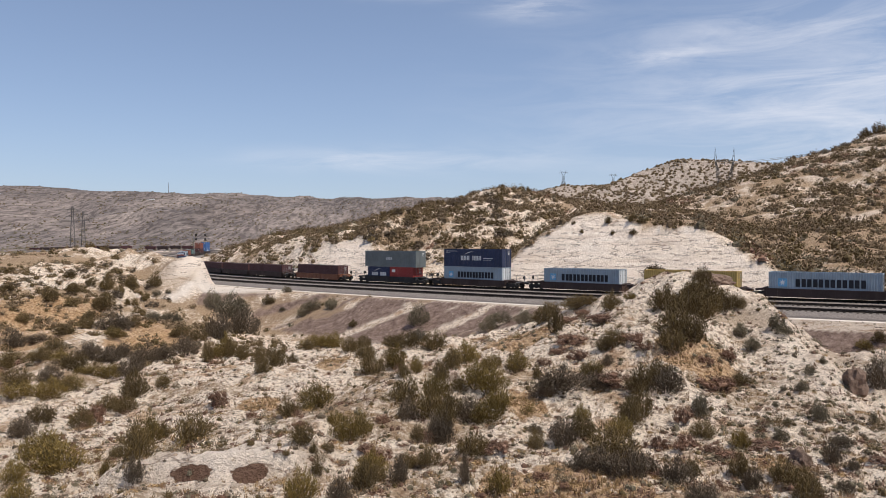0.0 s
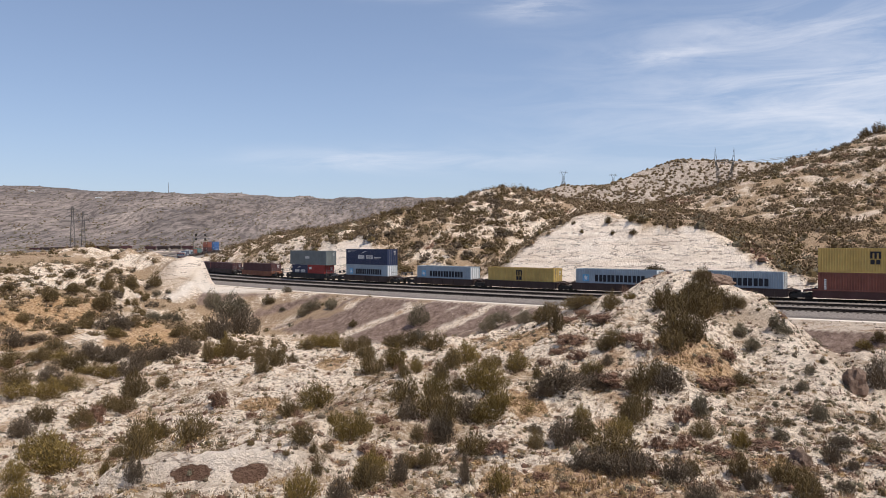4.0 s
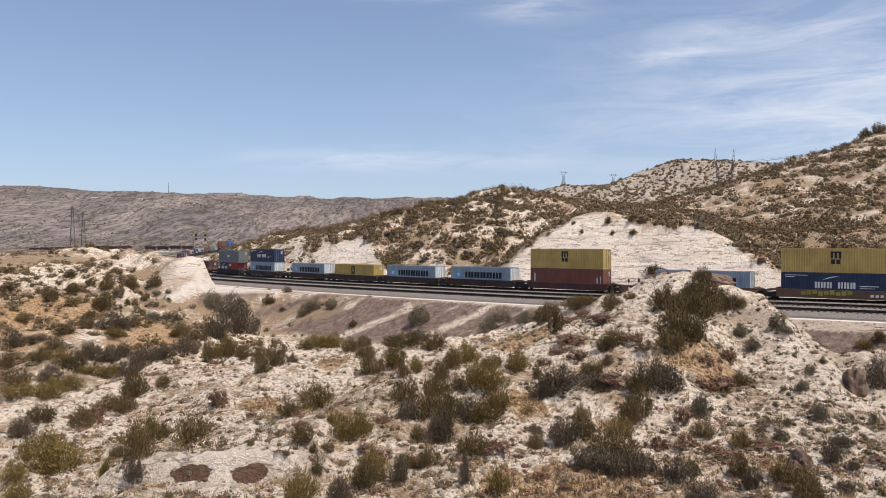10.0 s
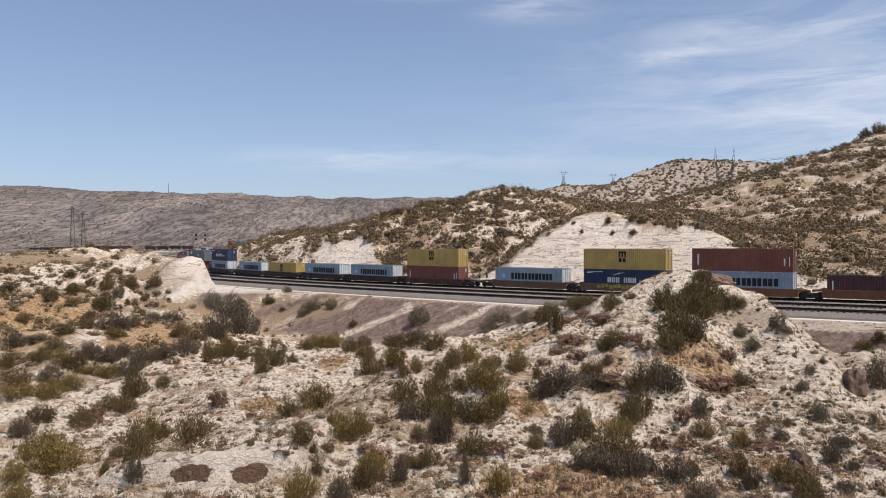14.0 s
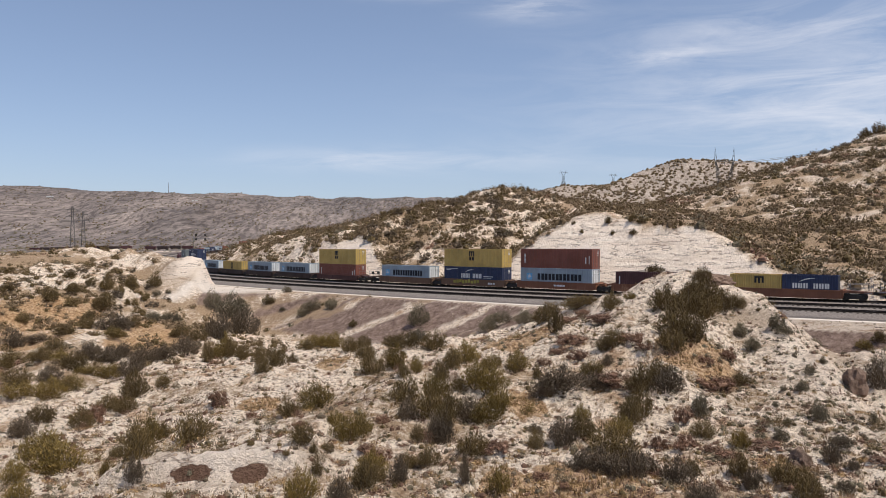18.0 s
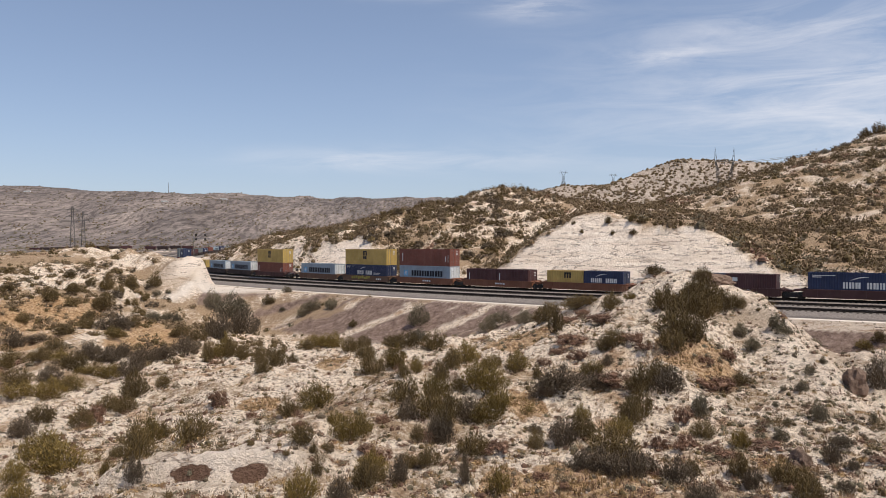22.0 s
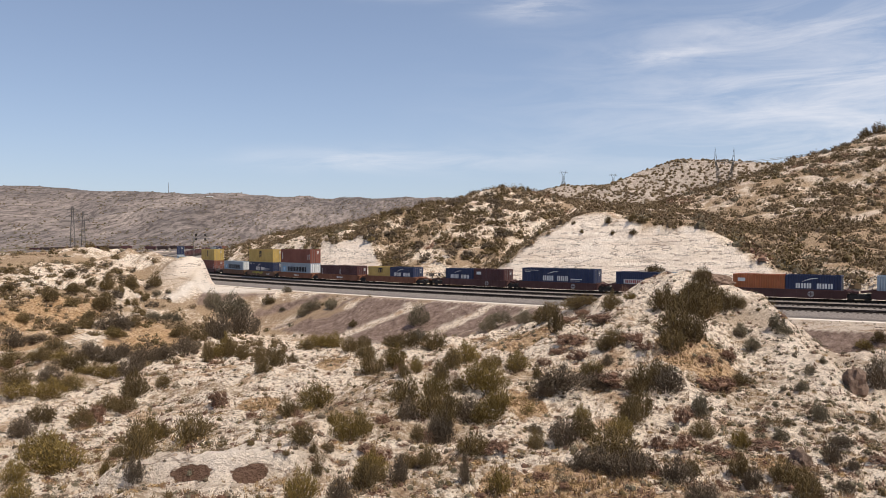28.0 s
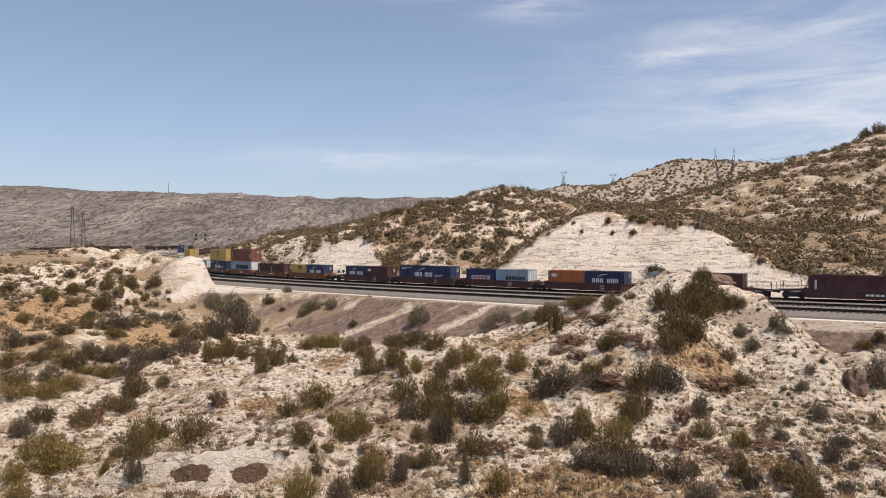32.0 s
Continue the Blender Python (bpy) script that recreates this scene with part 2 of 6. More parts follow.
wl.new(ramp(wn, wl, noise_node(wn, wl, 2.5, 7, 0.7), (0.3, (0.13, 0.084, 0.062)), (0.7, (0.27, 0.185, 0.14))), wb.inputs["Base Color"])
bump(wn, wl, wb, noise_node(wn, wl, 6, 6, 0.75), 1.0, 0.1)
PALE_STONE, wn, wl, wb = material("pale_stone", 0.95)
wl.new(ramp(wn, wl, wn.new("ShaderNodeNewGeometry").outputs["Random Per Island"], (0.0, (0.26, 0.18, 0.12)), (0.35, (0.48, 0.37, 0.27)), (1.0, (0.68, 0.56, 0.44))), wb.inputs["Base Color"])
DARK_LATTICE = paint("weathered_lattice_steel", (0.085, 0.08, 0.078), 0.7, 0.3, 0.1)
GALV = paint("galvanised_steel", (0.20, 0.20, 0.205), 0.55, 0.2, 0.4)


# ---------------------------------------------------------------- the main line
# heading (radians) and curvature of the track along s, metres; s = 0 lies straight ahead
TRACK_AT, TRACK_HEAD = (6.63, 119.22), -0.72516
CURVE = (2.2169e-3, 8.05e-6, 4.10e-7)
GRADE, SPEED, GAIN = 0.00635, 6.6326, 0.00418


def heading(s):
    c = np.clip(s, -140.0, 72.0)
    return TRACK_HEAD + CURVE[0] * c + CURVE[1] * c ** 2 / 2 + CURVE[2] * c ** 3 / 6 + 0.0016 * np.minimum(s + 140.0, 0)


def rail_z(s):
    return np.where(s > -140, GRADE * np.maximum(s, -140), -0.89 + np.minimum(0.0135 * (-140 - s), 3.2))


LINE_S = np.arange(-640.0, 421.0, 1.0)
_h = heading(LINE_S + 0.5)
_i0 = 640
LINE_X = np.concatenate([[0], np.cumsum(np.cos(_h))[:-1]])
LINE_Y = np.concatenate([[0], np.cumsum(np.sin(_h))[:-1]])
LINE_X += TRACK_AT[0] - LINE_X[_i0]
LINE_Y += TRACK_AT[1] - LINE_Y[_i0]


def on_line(s, off=0.0, z=0.0):
    """The place at s along the track, off metres to its camera side, z over the rail."""
    x, y, h = np.interp(s, LINE_S, LINE_X), np.interp(s, LINE_S, LINE_Y), heading(s)
    return x + off * np.sin(h), y - off * np.cos(h), z + rail_z(s)


def line_coords(X, Y):
    """s and offset (positive towards the camera) of points near the line."""
    best = np.full(X.shape, 1e18)
    idx = np.zeros(X.shape, int)
    for k in range(0, len(LINE_S), 6):
        d = (X - LINE_X[k]) ** 2 + (Y - LINE_Y[k]) ** 2
        m = d < best
        best[m], idx[m] = d[m], k
    s = LINE_S[idx]
    for _ in range(2):
        x, y, h = np.interp(s, LINE_S, LINE_X), np.interp(s, LINE_S, LINE_Y), heading(s)
        s = np.clip(s + (X - x) * np.cos(h) + (Y - y) * np.sin(h), -640, 420)
    x, y, h = np.interp(s, LINE_S, LINE_X), np.interp(s, LINE_S, LINE_Y), heading(s)
    return s, (X - x) * np.sin(h) - (Y - y) * np.cos(h)


# ---------------------------------------------------------------- the lie of the land
_rng = np.random.RandomState(7)
_LAT = _rng.rand(256, 256)


def vnoise(x, y):
    xi, yi = np.floor(x).astype(int), np.floor(y).astype(int)
    fx, fy = x - xi, y - yi
    fx, fy = fx * fx * (3 - 2 * fx), fy * fy * (3 - 2 * fy)
    a, b = _LAT[xi & 255, yi & 255], _LAT[(xi + 1) & 255, yi & 255]
    c, d = _LAT[xi & 255, (yi + 1) & 255], _LAT[(xi + 1) & 255, (yi + 1) & 255]
    return (a + (b - a) * fx) * (1 - fy) + (c + (d - c) * fx) * fy - 0.5


def fbm(x, y, size, octaves=4, gain=0.5):
    t, a, f = 0.0, 1.0, 1.0 / size
    for k in range(octaves):
        t = t + a * vnoise(x * f + 17.3 * k, y * f + 41.7 * k)
        a, f = a * gain, f * 2.03
    return t


def smooth(a, b, x):
    t = np.clip((x - a) / (b - a), 0, 1)
    return t * t * (3 - 2 * t)


def smax(a, b, k):
    h = np.clip(0.5 + 0.5 * (a - b) / k, 0, 1)
    return b + (a - b) * h + k * h * (1 - h)


def ridge(X, Y, nodes, left, right, r):
    """A crest through nodes (x, y, z) that falls off by the slopes left and right of its run."""
    best = np.full(X.shape, -1e9)
    for (x0, y0, z0), (x1, y1, z1) in zip(nodes, nodes[1:]):
        dx, dy = x1 - x0, y1 - y0
        t = np.clip(((X - x0) * dx + (Y - y0) * dy) / (dx * dx + dy * dy), 0, 1)
        px, py = X - x0 - t * dx, Y - y0 - t * dy
        d = np.hypot(px, py)
        w = 0.5 + 0.5 * np.clip((dx * py - dy * px) / (np.hypot(dx, dy) * (d + 1e-3)) * 1.6, -1, 1)
        slope = right + (left - right) * w
        best = np.maximum(best, z0 + (z1 - z0) * t - slope * (np.sqrt(d * d + r * r) - r))
    return best


CENTRAL_HILL = [(-120, 270, 1), (-82, 250, 5), (-56, 242, 9.2), (-34, 232, 11.6), (-14, 217, 15.5), (1, 215, 19.3), (17, 220, 22.6), (32, 228, 19.5), (60, 245, 19)]
WEST_SPUR = [(-8, 206, 16), (-15, 182, 12), (-18, 166, 9.3), (-19, 145, 7.0)]
EAST_SPUR = [(62, 205, 16.0), (45, 165, 14.5), (28, 132, 11.6), (16.5, 112, 9.3)]
EAST_SHOULDER = [(60, 180, 14.5), (46, 135, 11.2), (37.5, 112, 9.2)]
EAST_SLOPE = [(80, 205, 15.5), (76, 150, 9.5), (74, 112, 3.2), (74, 90, 0.5)]
EAST_HILL = [(50, 215, 14.0), (75, 214, 15.5), (92, 222, 21.8), (116, 232, 29.3), (130, 235, 34.6), (145, 236, 41), (185, 240, 52), (260, 240, 60), (420, 220, 75)]
WEST_NOSE = [(-43.6, 128.5, 4.4), (-50, 134, 4.7), (-58, 142, 5.3), (-66, 150, 5.8)]
WEST_BANK = [(-66, 150, 5.8), (-74, 157, 5.9), (-105, 168, 2.5), (-160, 190, 1)]
FORE_HILL = [(-18, 16, -1.4), (-20.2, 30, -1.2), (-20.6, 40, -1.45), (-19.4, 48, -1.35), (-13, 50, -1.05), (-7.7, 54, -0.55), (-1.5, 56, -0.35), (4, 56, 0.05), (9, 53, 1.2)]
KNOLL = [(5, 56, 0.3), (8, 54, 1.9), (10.7, 50.5, 3.6), (13.9, 48.2, 4.8), (16.6, 47, 4.9)]
KNOLL_TAIL = [(16.6, 47, 4.9), (18.6, 46.2, 3.7), (19.6, 45, 2.6), (19.3, 42, 1.6), (18.9, 39, 1.0), (18.7, 36, 0.4), (18.8, 31, -0.3)]
SIDE_BANK = [(22.6, 38.5, 1.1), (24.5, 40, 1.3), (30, 41, 1.0)]
GULLY_SPUR = [(-45, 106, -1.9), (-41, 85, -3.3), (-38, 70, -4.3), (-33, 55, -4.2)]
BROWN_RANGE = [(-60, 860, 30), (90, 800, 62), (134, 812, 72), (170, 800, 69), (186, 795, 69), (212, 750, 82), (236, 700, 86), (262, 690, 84), (300, 700, 84), (330, 690, 72), (600, 660, 80)]
MESA = [(-3600, 2300, 200), (-2300, 2450, 196), (-1514, 2500, 197), (-1370, 2500, 199), (-1069, 2500, 177), (-980, 2500, 181), (-703, 2500, 176), (-355, 2500, 163), (-46, 2500, 166), (900, 2450, 175), (2500, 2300, 200), (3800, 2000, 240)]


# patches of orange dry grass
STRAW = [(4.7, 44.8, 2.2), (3.9, 23.1, 1.2), (2.0, 22.8, 0.9), (5.5, 22.6, 1.1), (11.4, 24.1, 0.9), (12.8, 35.8, 1.6), (11.1, 35.3, 0.9), (-34.3, 88.8, 3.2), (-53.2, 95.1, 6), (-6.9, 46.3, 1.2), (-50.5, 99.8, 4), (-35.8, 85, 3), (-9.2, 36.6, 1), (3.6, 31.6, 0.9)]
NOSE_TRACK = [(-40.3, 128, 0), (-40.2, 122.8, 0), (-41.7, 116.5, 0), (-43.6, 113, 0), (-45, 109.5, 0)]


def terrain(X, Y, full=False):
    """Height of the land at X, Y; with full also the shares of bare rock, gravel, ballast, path (with a painted sunlit
    strip) and grass.
    """
    R = np.hypot(X, Y)
    farw = smooth(230, 520, R)
    base = -6.0 + 7.5 * smooth(130, 320, Y + 0.3 * np.abs(X)) - 6.0 * smooth(-20, -200, Y)
    s, off = line_coords(X, Y)
    zf = rail_z(s) - 0.62
    # behind the line the land stands at the level of the line
    base = np.where(off < 0, np.maximum(base, zf + 0.2), base)
    wob = fbm(X, Y, 26, 4)
    z = base + 1.2 * wob
    z = smax(z, ridge(X, Y, CENTRAL_HILL, 0.30, 0.31, 7), 2.5)
    z = smax(z, ridge(X, Y, WEST_SPUR, 0.95, 0.90, 2), 2.0)
    z = smax(z, ridge(X, Y, EAST_SPUR, 0.30, 0.62, 6), 2.0)
    z = smax(z, ridge(X, Y, EAST_SHOULDER, 0.66, 0.30, 4), 2.0)
    z = smax(z, ridge(X, Y, EAST_SLOPE, 0.12, 0.16, 8), 2.0)
    z = smax(z, ridge(X, Y, EAST_HILL, 0.3, 0.325, 9), 3.0)
    hill = smooth(6, -12, off) * smooth(900, 300, R)
    z = z + hill * (2.6 * fbm(X + 50, Y, 42, 4) + 0.9 * fbm(X, Y + 9, 9, 3) + 3.4 * (0.16 - np.abs(fbm(X + 0.5 * Y, Y * 0.45, 24, 3))))
    # the hills behind end at the line
    z = np.where(off > 8, base + 1.2 * wob, z)
    z = smax(z, ridge(X, Y, BROWN_RANGE, 0.5, 0.36, 9), 5.0)
    z = smax(z, ridge(X, Y, MESA, 0.02, 0.135, 60), 14.0)
    gul = np.abs(fbm(X, Y * 0.30, 190, 5, 0.55))
    z = z + farw * smooth(700, 1500, R) * (85 * (0.2 - gul)) * smooth(2, 60, z) * (0.15 + 0.85 * smooth(2480, 2200, Y))
    z = z + farw * smooth(1200, 800, R) * smooth(10, 50, z) * (15 * (0.16 - np.abs(fbm(X + 90, Y * 0.6, 75, 4))))
    z = z - 3.0 * smooth(420, 700, R) * smooth(-60, -240, X)
    z = z + farw * 3.5 * fbm(X, Y, 60, 4)
    # in front of the line
    a = smax(ridge(X, Y, WEST_BANK, 0.13, 0.4, 3), ridge(X, Y, WEST_NOSE, 0.50, 0.55, 1.2), 1.2)
    a = a + 3.4 * (0.09 - np.abs(fbm(X + 11, Y, 8, 4))) + 0.7 * fbm(X, Y + 5, 2.6, 3)
    z = np.where(off > 0, smax(z, a + 1.0 * fbm(X, Y, 16, 4), 1.2), z)
    g = ridge(X, Y, FORE_HILL, 0.52, 0.062, 2)
    edge_w = 1.1 * fbm(X + 4, Y, 6, 3)
    g = g - 0.55 * np.maximum(-20.4 - X + edge_w, 0)
    g = smax(g, ridge(X, Y, KNOLL, 0.75, 0.72, 1.4), 1.4)
    g = smax(g, ridge(X, Y, KNOLL_TAIL, 0.62, 0.30, 1.4), 1.0)
    g = g - 0.75 * np.maximum(X - 18.9 - 0.12 * (Y - 38) + 0.7 * edge_w, 0)
    g = smax(g, ridge(X, Y, GULLY_SPUR, 0.30, 0.34, 2), 0.8)
    g = smax(g, ridge(X, Y, SIDE_BANK, 0.5, 0.34, 1), 0.6)
    g = g + 0.85 * fbm(X, Y, 9, 4) + 0.42 * np.abs(fbm(X, Y + 31, 2.6, 3)) - 0.55 * np.abs(fbm(X * 0.8 + 7, Y * 0.5, 3.4, 2)) + 0.34 * fbm(X, Y, 0.95, 2)
    g = g + 0.75 * smooth(24.0, 24.8, Y) * smooth(31, 25.5, Y) * smooth(-13, -11, X) * smooth(-3.5, -5.5, X)
    for hx, hw in HOLLOWS:
        g = g - 0.30 * np.exp(-((X - hx) / hw) ** 4 - ((Y - HOLLOW_Y) / 0.45) ** 2)
    g = g - 0.7 * np.abs(fbm(X * 1.5, Y * 0.4 + X * 0.35, 3.0, 3)) * smooth(12, 18, X)
    z = np.where(off > 0, smax(z, g, 1.2), z)
    # cuts and fills of the line
    edge = 22.0 + 10.0 * np.exp(-((s + 31) / 9.0) ** 2) - 6 * smooth(-75, -95, s) + 7 * smooth(15, 45, s)
    rough = 0.55 * fbm(X, Y, 5.0, 4)
    back = np.maximum(-off - 6.5, 0)
    q = back * 0.62 + 1.3 * fbm(X, Y, 18, 4)
    ledge = 0.62 * (smooth(0.0, 0.4, q % 1.0) - q % 1.0)
    cut_back = zf + back * 0.86 + (rough + ledge) * smooth(0, 3, back)
    fwd = np.maximum(off - edge, 0)
    cut_front = zf + fwd * 2.3 + (1.8 * rough - 1.5 * np.abs(fbm(X, Y + 13, 3.2, 3))) * smooth(0, 2, fwd)
    fill = zf - fwd * 0.50 + (0.45 * fbm(X, Y, 4, 4) - 0.8 * np.abs(fbm(s + 0.75 * off, off * 0.2, 4.5, 3))) * smooth(0, 3, fwd)
    flat = (off > -6.5) & (off < edge) & (s > -630) & (s < 410)
    cut = np.where(off < 0, cut_back, cut_front)
    cut = np.where((s > -630) & (s < 300) & (np.abs(off) < 110), cut, 1e6)
    nat = z
    z = np.where(flat, zf, np.minimum(z, cut))
    filled = (off >= edge) & (fill > z) & (s > -300) & (s < 300)
    z = np.where(filled, fill, z)
    z = z + (1 - farw) * np.where(flat, 0.03, 0.10) * fbm(X, Y, 1.1, 3)
    if not full:
        return z
    depth_cut = np.where(flat, -1.0, nat - cut)
    rock = smooth(0.1, 0.6, depth_cut + 1.1 * fbm(X, Y, 4, 4)) * smooth(900, 500, R) * smooth(60, 48, s) * np.where(off < 0, smooth(-78, -60, s), 1.0)
    rock = np.maximum(rock, np.exp(-(((X + 44.0) / 4.2) ** 2 + ((Y - 127) / 7.0) ** 2)) * (off > 20))
    upper = np.exp(-((X - 122) / 26) ** 2 - ((Y - 222) / 22) ** 2)
    outcrop = 0.6 * smooth(0.08, 0.16, fbm(X + 9, Y * 0.7, 4.2, 4, 0.6) + 0.20 * upper - 0.14) * smooth(-14, -24, off) * smooth(60, 90, X) * smooth(330, 250, R)
    rills = 0.42 * smooth(13, 19, X) * smooth(50, 42, Y) * smooth(10, 20, Y) * smooth(0.35, -0.1, fbm(X, Y, 6, 3))
    ledge_rock = np.exp(-(((X + 8) / 4.0) ** 2 + ((Y - 25.2) / 1.6) ** 2))
    scar = np.exp(-(((X + 38) / 3.0) ** 2 + ((Y - 186) / 10) ** 2)) * (off < -7)
    rock = np.maximum(np.maximum(np.maximum(rock, outcrop), smooth(0.3, 0.6, scar * (1 + 2.0 * fbm(X, Y, 5, 3)))), np.maximum(rills, ledge_rock))
    gravel = np.where(filled, smooth(0.1, 0.6, fill - nat), 0.0)
    gravel = gravel * (1 - 0.85 * smooth(0.20, 0.27, fbm(s + 0.75 * off, off * 0.20, 5.5, 5, 0.62)))
    gravel = np.maximum(gravel, np.where(flat, 0.32 * smooth(20.2, 21.2, off) * smooth(-25, 5, s), 0.0))
    ballast = smooth(-4.2, -3.2, off) * smooth(19.8, 19.0, off)
    # no path behind the rails: a whitened strip for sunlit ballast and sand
    path = np.where(off > 0, 0.0, np.exp(-((off + 5.3) / 0.8) ** 2)) * (np.abs(s) < 400)
    path = np.maximum(path, 0.75 * smooth(-20, -30, s) * smooth(20.5, 22.5, off) * smooth(edge + 0.5, edge - 0.5, off))
    path = np.maximum(path, 0.8 * np.where(off > 15, np.exp(-(ridge(X, Y, NOSE_TRACK, 1, 1, 0.1) / 1.0) ** 2), 0.0))
    yards = smooth(0.08, 0.16, fbm(X, Y * 0.35, 48, 4)) * smooth(420, 560, R) * smooth(1300, 900, R) * smooth(-90, -180, X)
    path = np.maximum(path, 0.6 * yards)
    grass = smooth(900, 300, R) * np.clip(0.38 + 0.30 * smooth(0, -20, off) + 0.28 * smooth(60, 110, R) + fbm(X, Y, 30, 3), 0, 1)
    grass = grass + 0.34 * smooth(45, 75, X) * (off < -8) * smooth(400, 300, R)
    grass = grass + 0.32 * smooth(-26, -38, X) * smooth(190, 150, Y) * (off > 0)
    straw = 0.66 * smooth(-22, -34, X) * smooth(120, 90, Y) * (0.5 + 1.2 * fbm(X, Y, 9, 3))
    straw = straw + 0.10 * hill * smooth(0.05, 0.3, fbm(X + 3, Y, 15, 3))
    for x, y, r in STRAW:
        straw = np.maximum(straw, 1.2 * np.exp(-(((X - x) / r) ** 2 + ((Y - y) / (r * 1.7)) ** 2)))
    straw = np.where(filled | flat, 0.0, straw)
    # far grows with distance from the eye and brings in the hazed colour
    return z, {"straw": straw, "rock": rock, "gravel": gravel, "ballast": ballast, "path": np.clip(path, 0, 1), "grass": grass, "far": smooth(260, 520, R) * (1 - 0.34 * smooth(40, 120, X) * smooth(1300, 900, R)) * (1 - 0.85 * yards)}


def spaced(start, stop, step):
    out = [start]
    while out[-1] < stop:
        out.append(out[-1] + step(out[-1]))
    return np.array(out)


def ground_height(x, y):
    return float(terrain(np.array([float(x)]), np.array([float(y)]))[0])


def make_ground():
    half = spaced(0.0, 4300.0, lambda v: 0.30 + 0.030 * max(0, v - 26))
    xs = np.concatenate([-half[::-1], half[1:]])
    ys = spaced(-3500.0, 4300.0, lambda v: (0.15 if 23.2 < v < 25.4 else 0.29) if 18 < v < 60 else (0.31 + (0.0068 * (v - 60) if v < 175 else 0.78 + 0.013 * (v - 175)) if v >= 60 else 0.6 + 0.06 * (18 - v)))
    X, Y = np.meshgrid(xs, ys)
    z, shares = terrain(X.ravel(), Y.ravel(), True)
    nx, ny = len(xs), len(ys)
    me = bpy.data.meshes.new("ground")
    me.vertices.add(nx * ny)
    me.vertices.foreach_set("co", np.stack([X.ravel(), Y.ravel(), z], 1).astype(np.float32).ravel())
    i = (np.arange(ny - 1)[:, None] * nx + np.arange(nx - 1)[None, :]).ravel()
    quads = np.stack([i, i + 1, i + nx + 1, i + nx], 1)
    me.loops.add(quads.size)
    me.loops.foreach_set("vertex_index", quads.ravel().astype(np.int32))
    me.polygons.add(len(quads))
    me.polygons.foreach_set("loop_start", np.arange(0, quads.size, 4, dtype=np.int32))
    me.polygons.foreach_set("loop_total", np.full(len(quads), 4, np.int32))
    me.polygons.foreach_set("use_smooth", np.ones(len(quads), bool))
    for key, v in shares.items():
        a = me.attributes.new(key, "FLOAT", "POINT")
        a.data.foreach_set("value", v.astype(np.float32))
    me.update(calc_edges=True)
    me.materials.append(GROUND)
    tagged(new("ground", me), "pale chalky desert ground with dry grass and railway cuttings", "ground", kind="structure")
    print("ground", nx, ny)


make_ground()


# ---------------------------------------------------------------- mesh helpers
def add_box(bm, c, size, top=1.0):
    """A box round c; top narrows its upper face."""
    x, y, z = (v / 2 for v in size)
    vs = [bm.verts.new((c[0] + i * x * (top if k > 0 else 1), c[1] + j * y * (top if k > 0 else 1), c[2] + k * z))
          for k in (-1, 1) for i, j in ((-1, -1), (1, -1), (1, 1), (-1, 1))]
    for f in ((3, 2, 1, 0), (4, 5, 6, 7), (0, 1, 5, 4), (1, 2, 6, 5), (2, 3, 7, 6), (3, 0, 4, 7)):
        bm.faces.new([vs[i] for i in f])
    return vs


def add_rod(bm, a, b, r, sides=6, r2=None):
    a, b = Vector(a), Vector(b)
    q = (b - a).to_track_quat("Z", "Y")
    rings = []
    for p, rr in ((a, r), (b, r if r2 is None else r2)):
        rings.append([bm.verts.new(p + q @ Vector((rr * math.cos(2 * math.pi * k / sides), rr * math.sin(2 * math.pi * k / sides), 0))) for k in range(sides)])
    for k in range(sides):
        bm.faces.new((rings[0][k], rings[0][(k + 1) % sides], rings[1][(k + 1) % sides], rings[1][k]))
    bm.faces.new(rings[0][::-1])
    bm.faces.new(rings[1])


def add_prism(bm, pts, y0, y1):
    """A plate of outline pts (x, z), from y0 to y1."""
    a = [bm.verts.new((x, y0, z)) for x, z in pts]
    b = [bm.verts.new((x, y1, z)) for x, z in pts]
    bm.faces.new(a)
    bm.faces.new(b[::-1])
    for k in range(len(pts)):
        m = (k + 1) % len(pts)
        bm.faces.new((a[m], a[k], b[k], b[m]))


def done(bm, name, mat, flat=True):
    bmesh.ops.recalc_face_normals(bm, faces=bm.faces)
    me = bpy.data.meshes.new(name)
    bm.to_mesh(me)
    bm.free()
    me.materials.append(mat)
    return me


def part(name, me, parent, label="", at=None):
    ob = new(name, me)
    ob.parent = parent
    if at is not None:
        ob.matrix_basis = at
    if label:
        ob["label"] = label
    return ob


# ---------------------------------------------------------------- the three tracks
def sweep(offsets, profile, s0, s1, step, name, mat, low=0.0):
    """Sweeps a closed profile (offset, height) along the line."""
    ss = np.arange(s0, s1 + 1e-6, step)
    vs, fs = [], []
    for base in offsets:
        o = len(vs)
        k = len(profile)
        for s in ss:
            for w, z in profile:
                x, y, zz = on_line(s, base + w, z + low)
                vs.append((float(x), float(y), float(zz)))
        for i in range(len(ss) - 1):
            for j in range(k):
                a, b = o + i * k + j, o + i * k + (j + 1) % k
                fs.append((a, b, b + k, a + k))
    me = bpy.data.meshes.new(name)
    me.from_pydata(vs, [], fs)
    me.materials.append(mat)
    me.update()
    return me


TRACKS = (0.0, 7.5, 14.6)


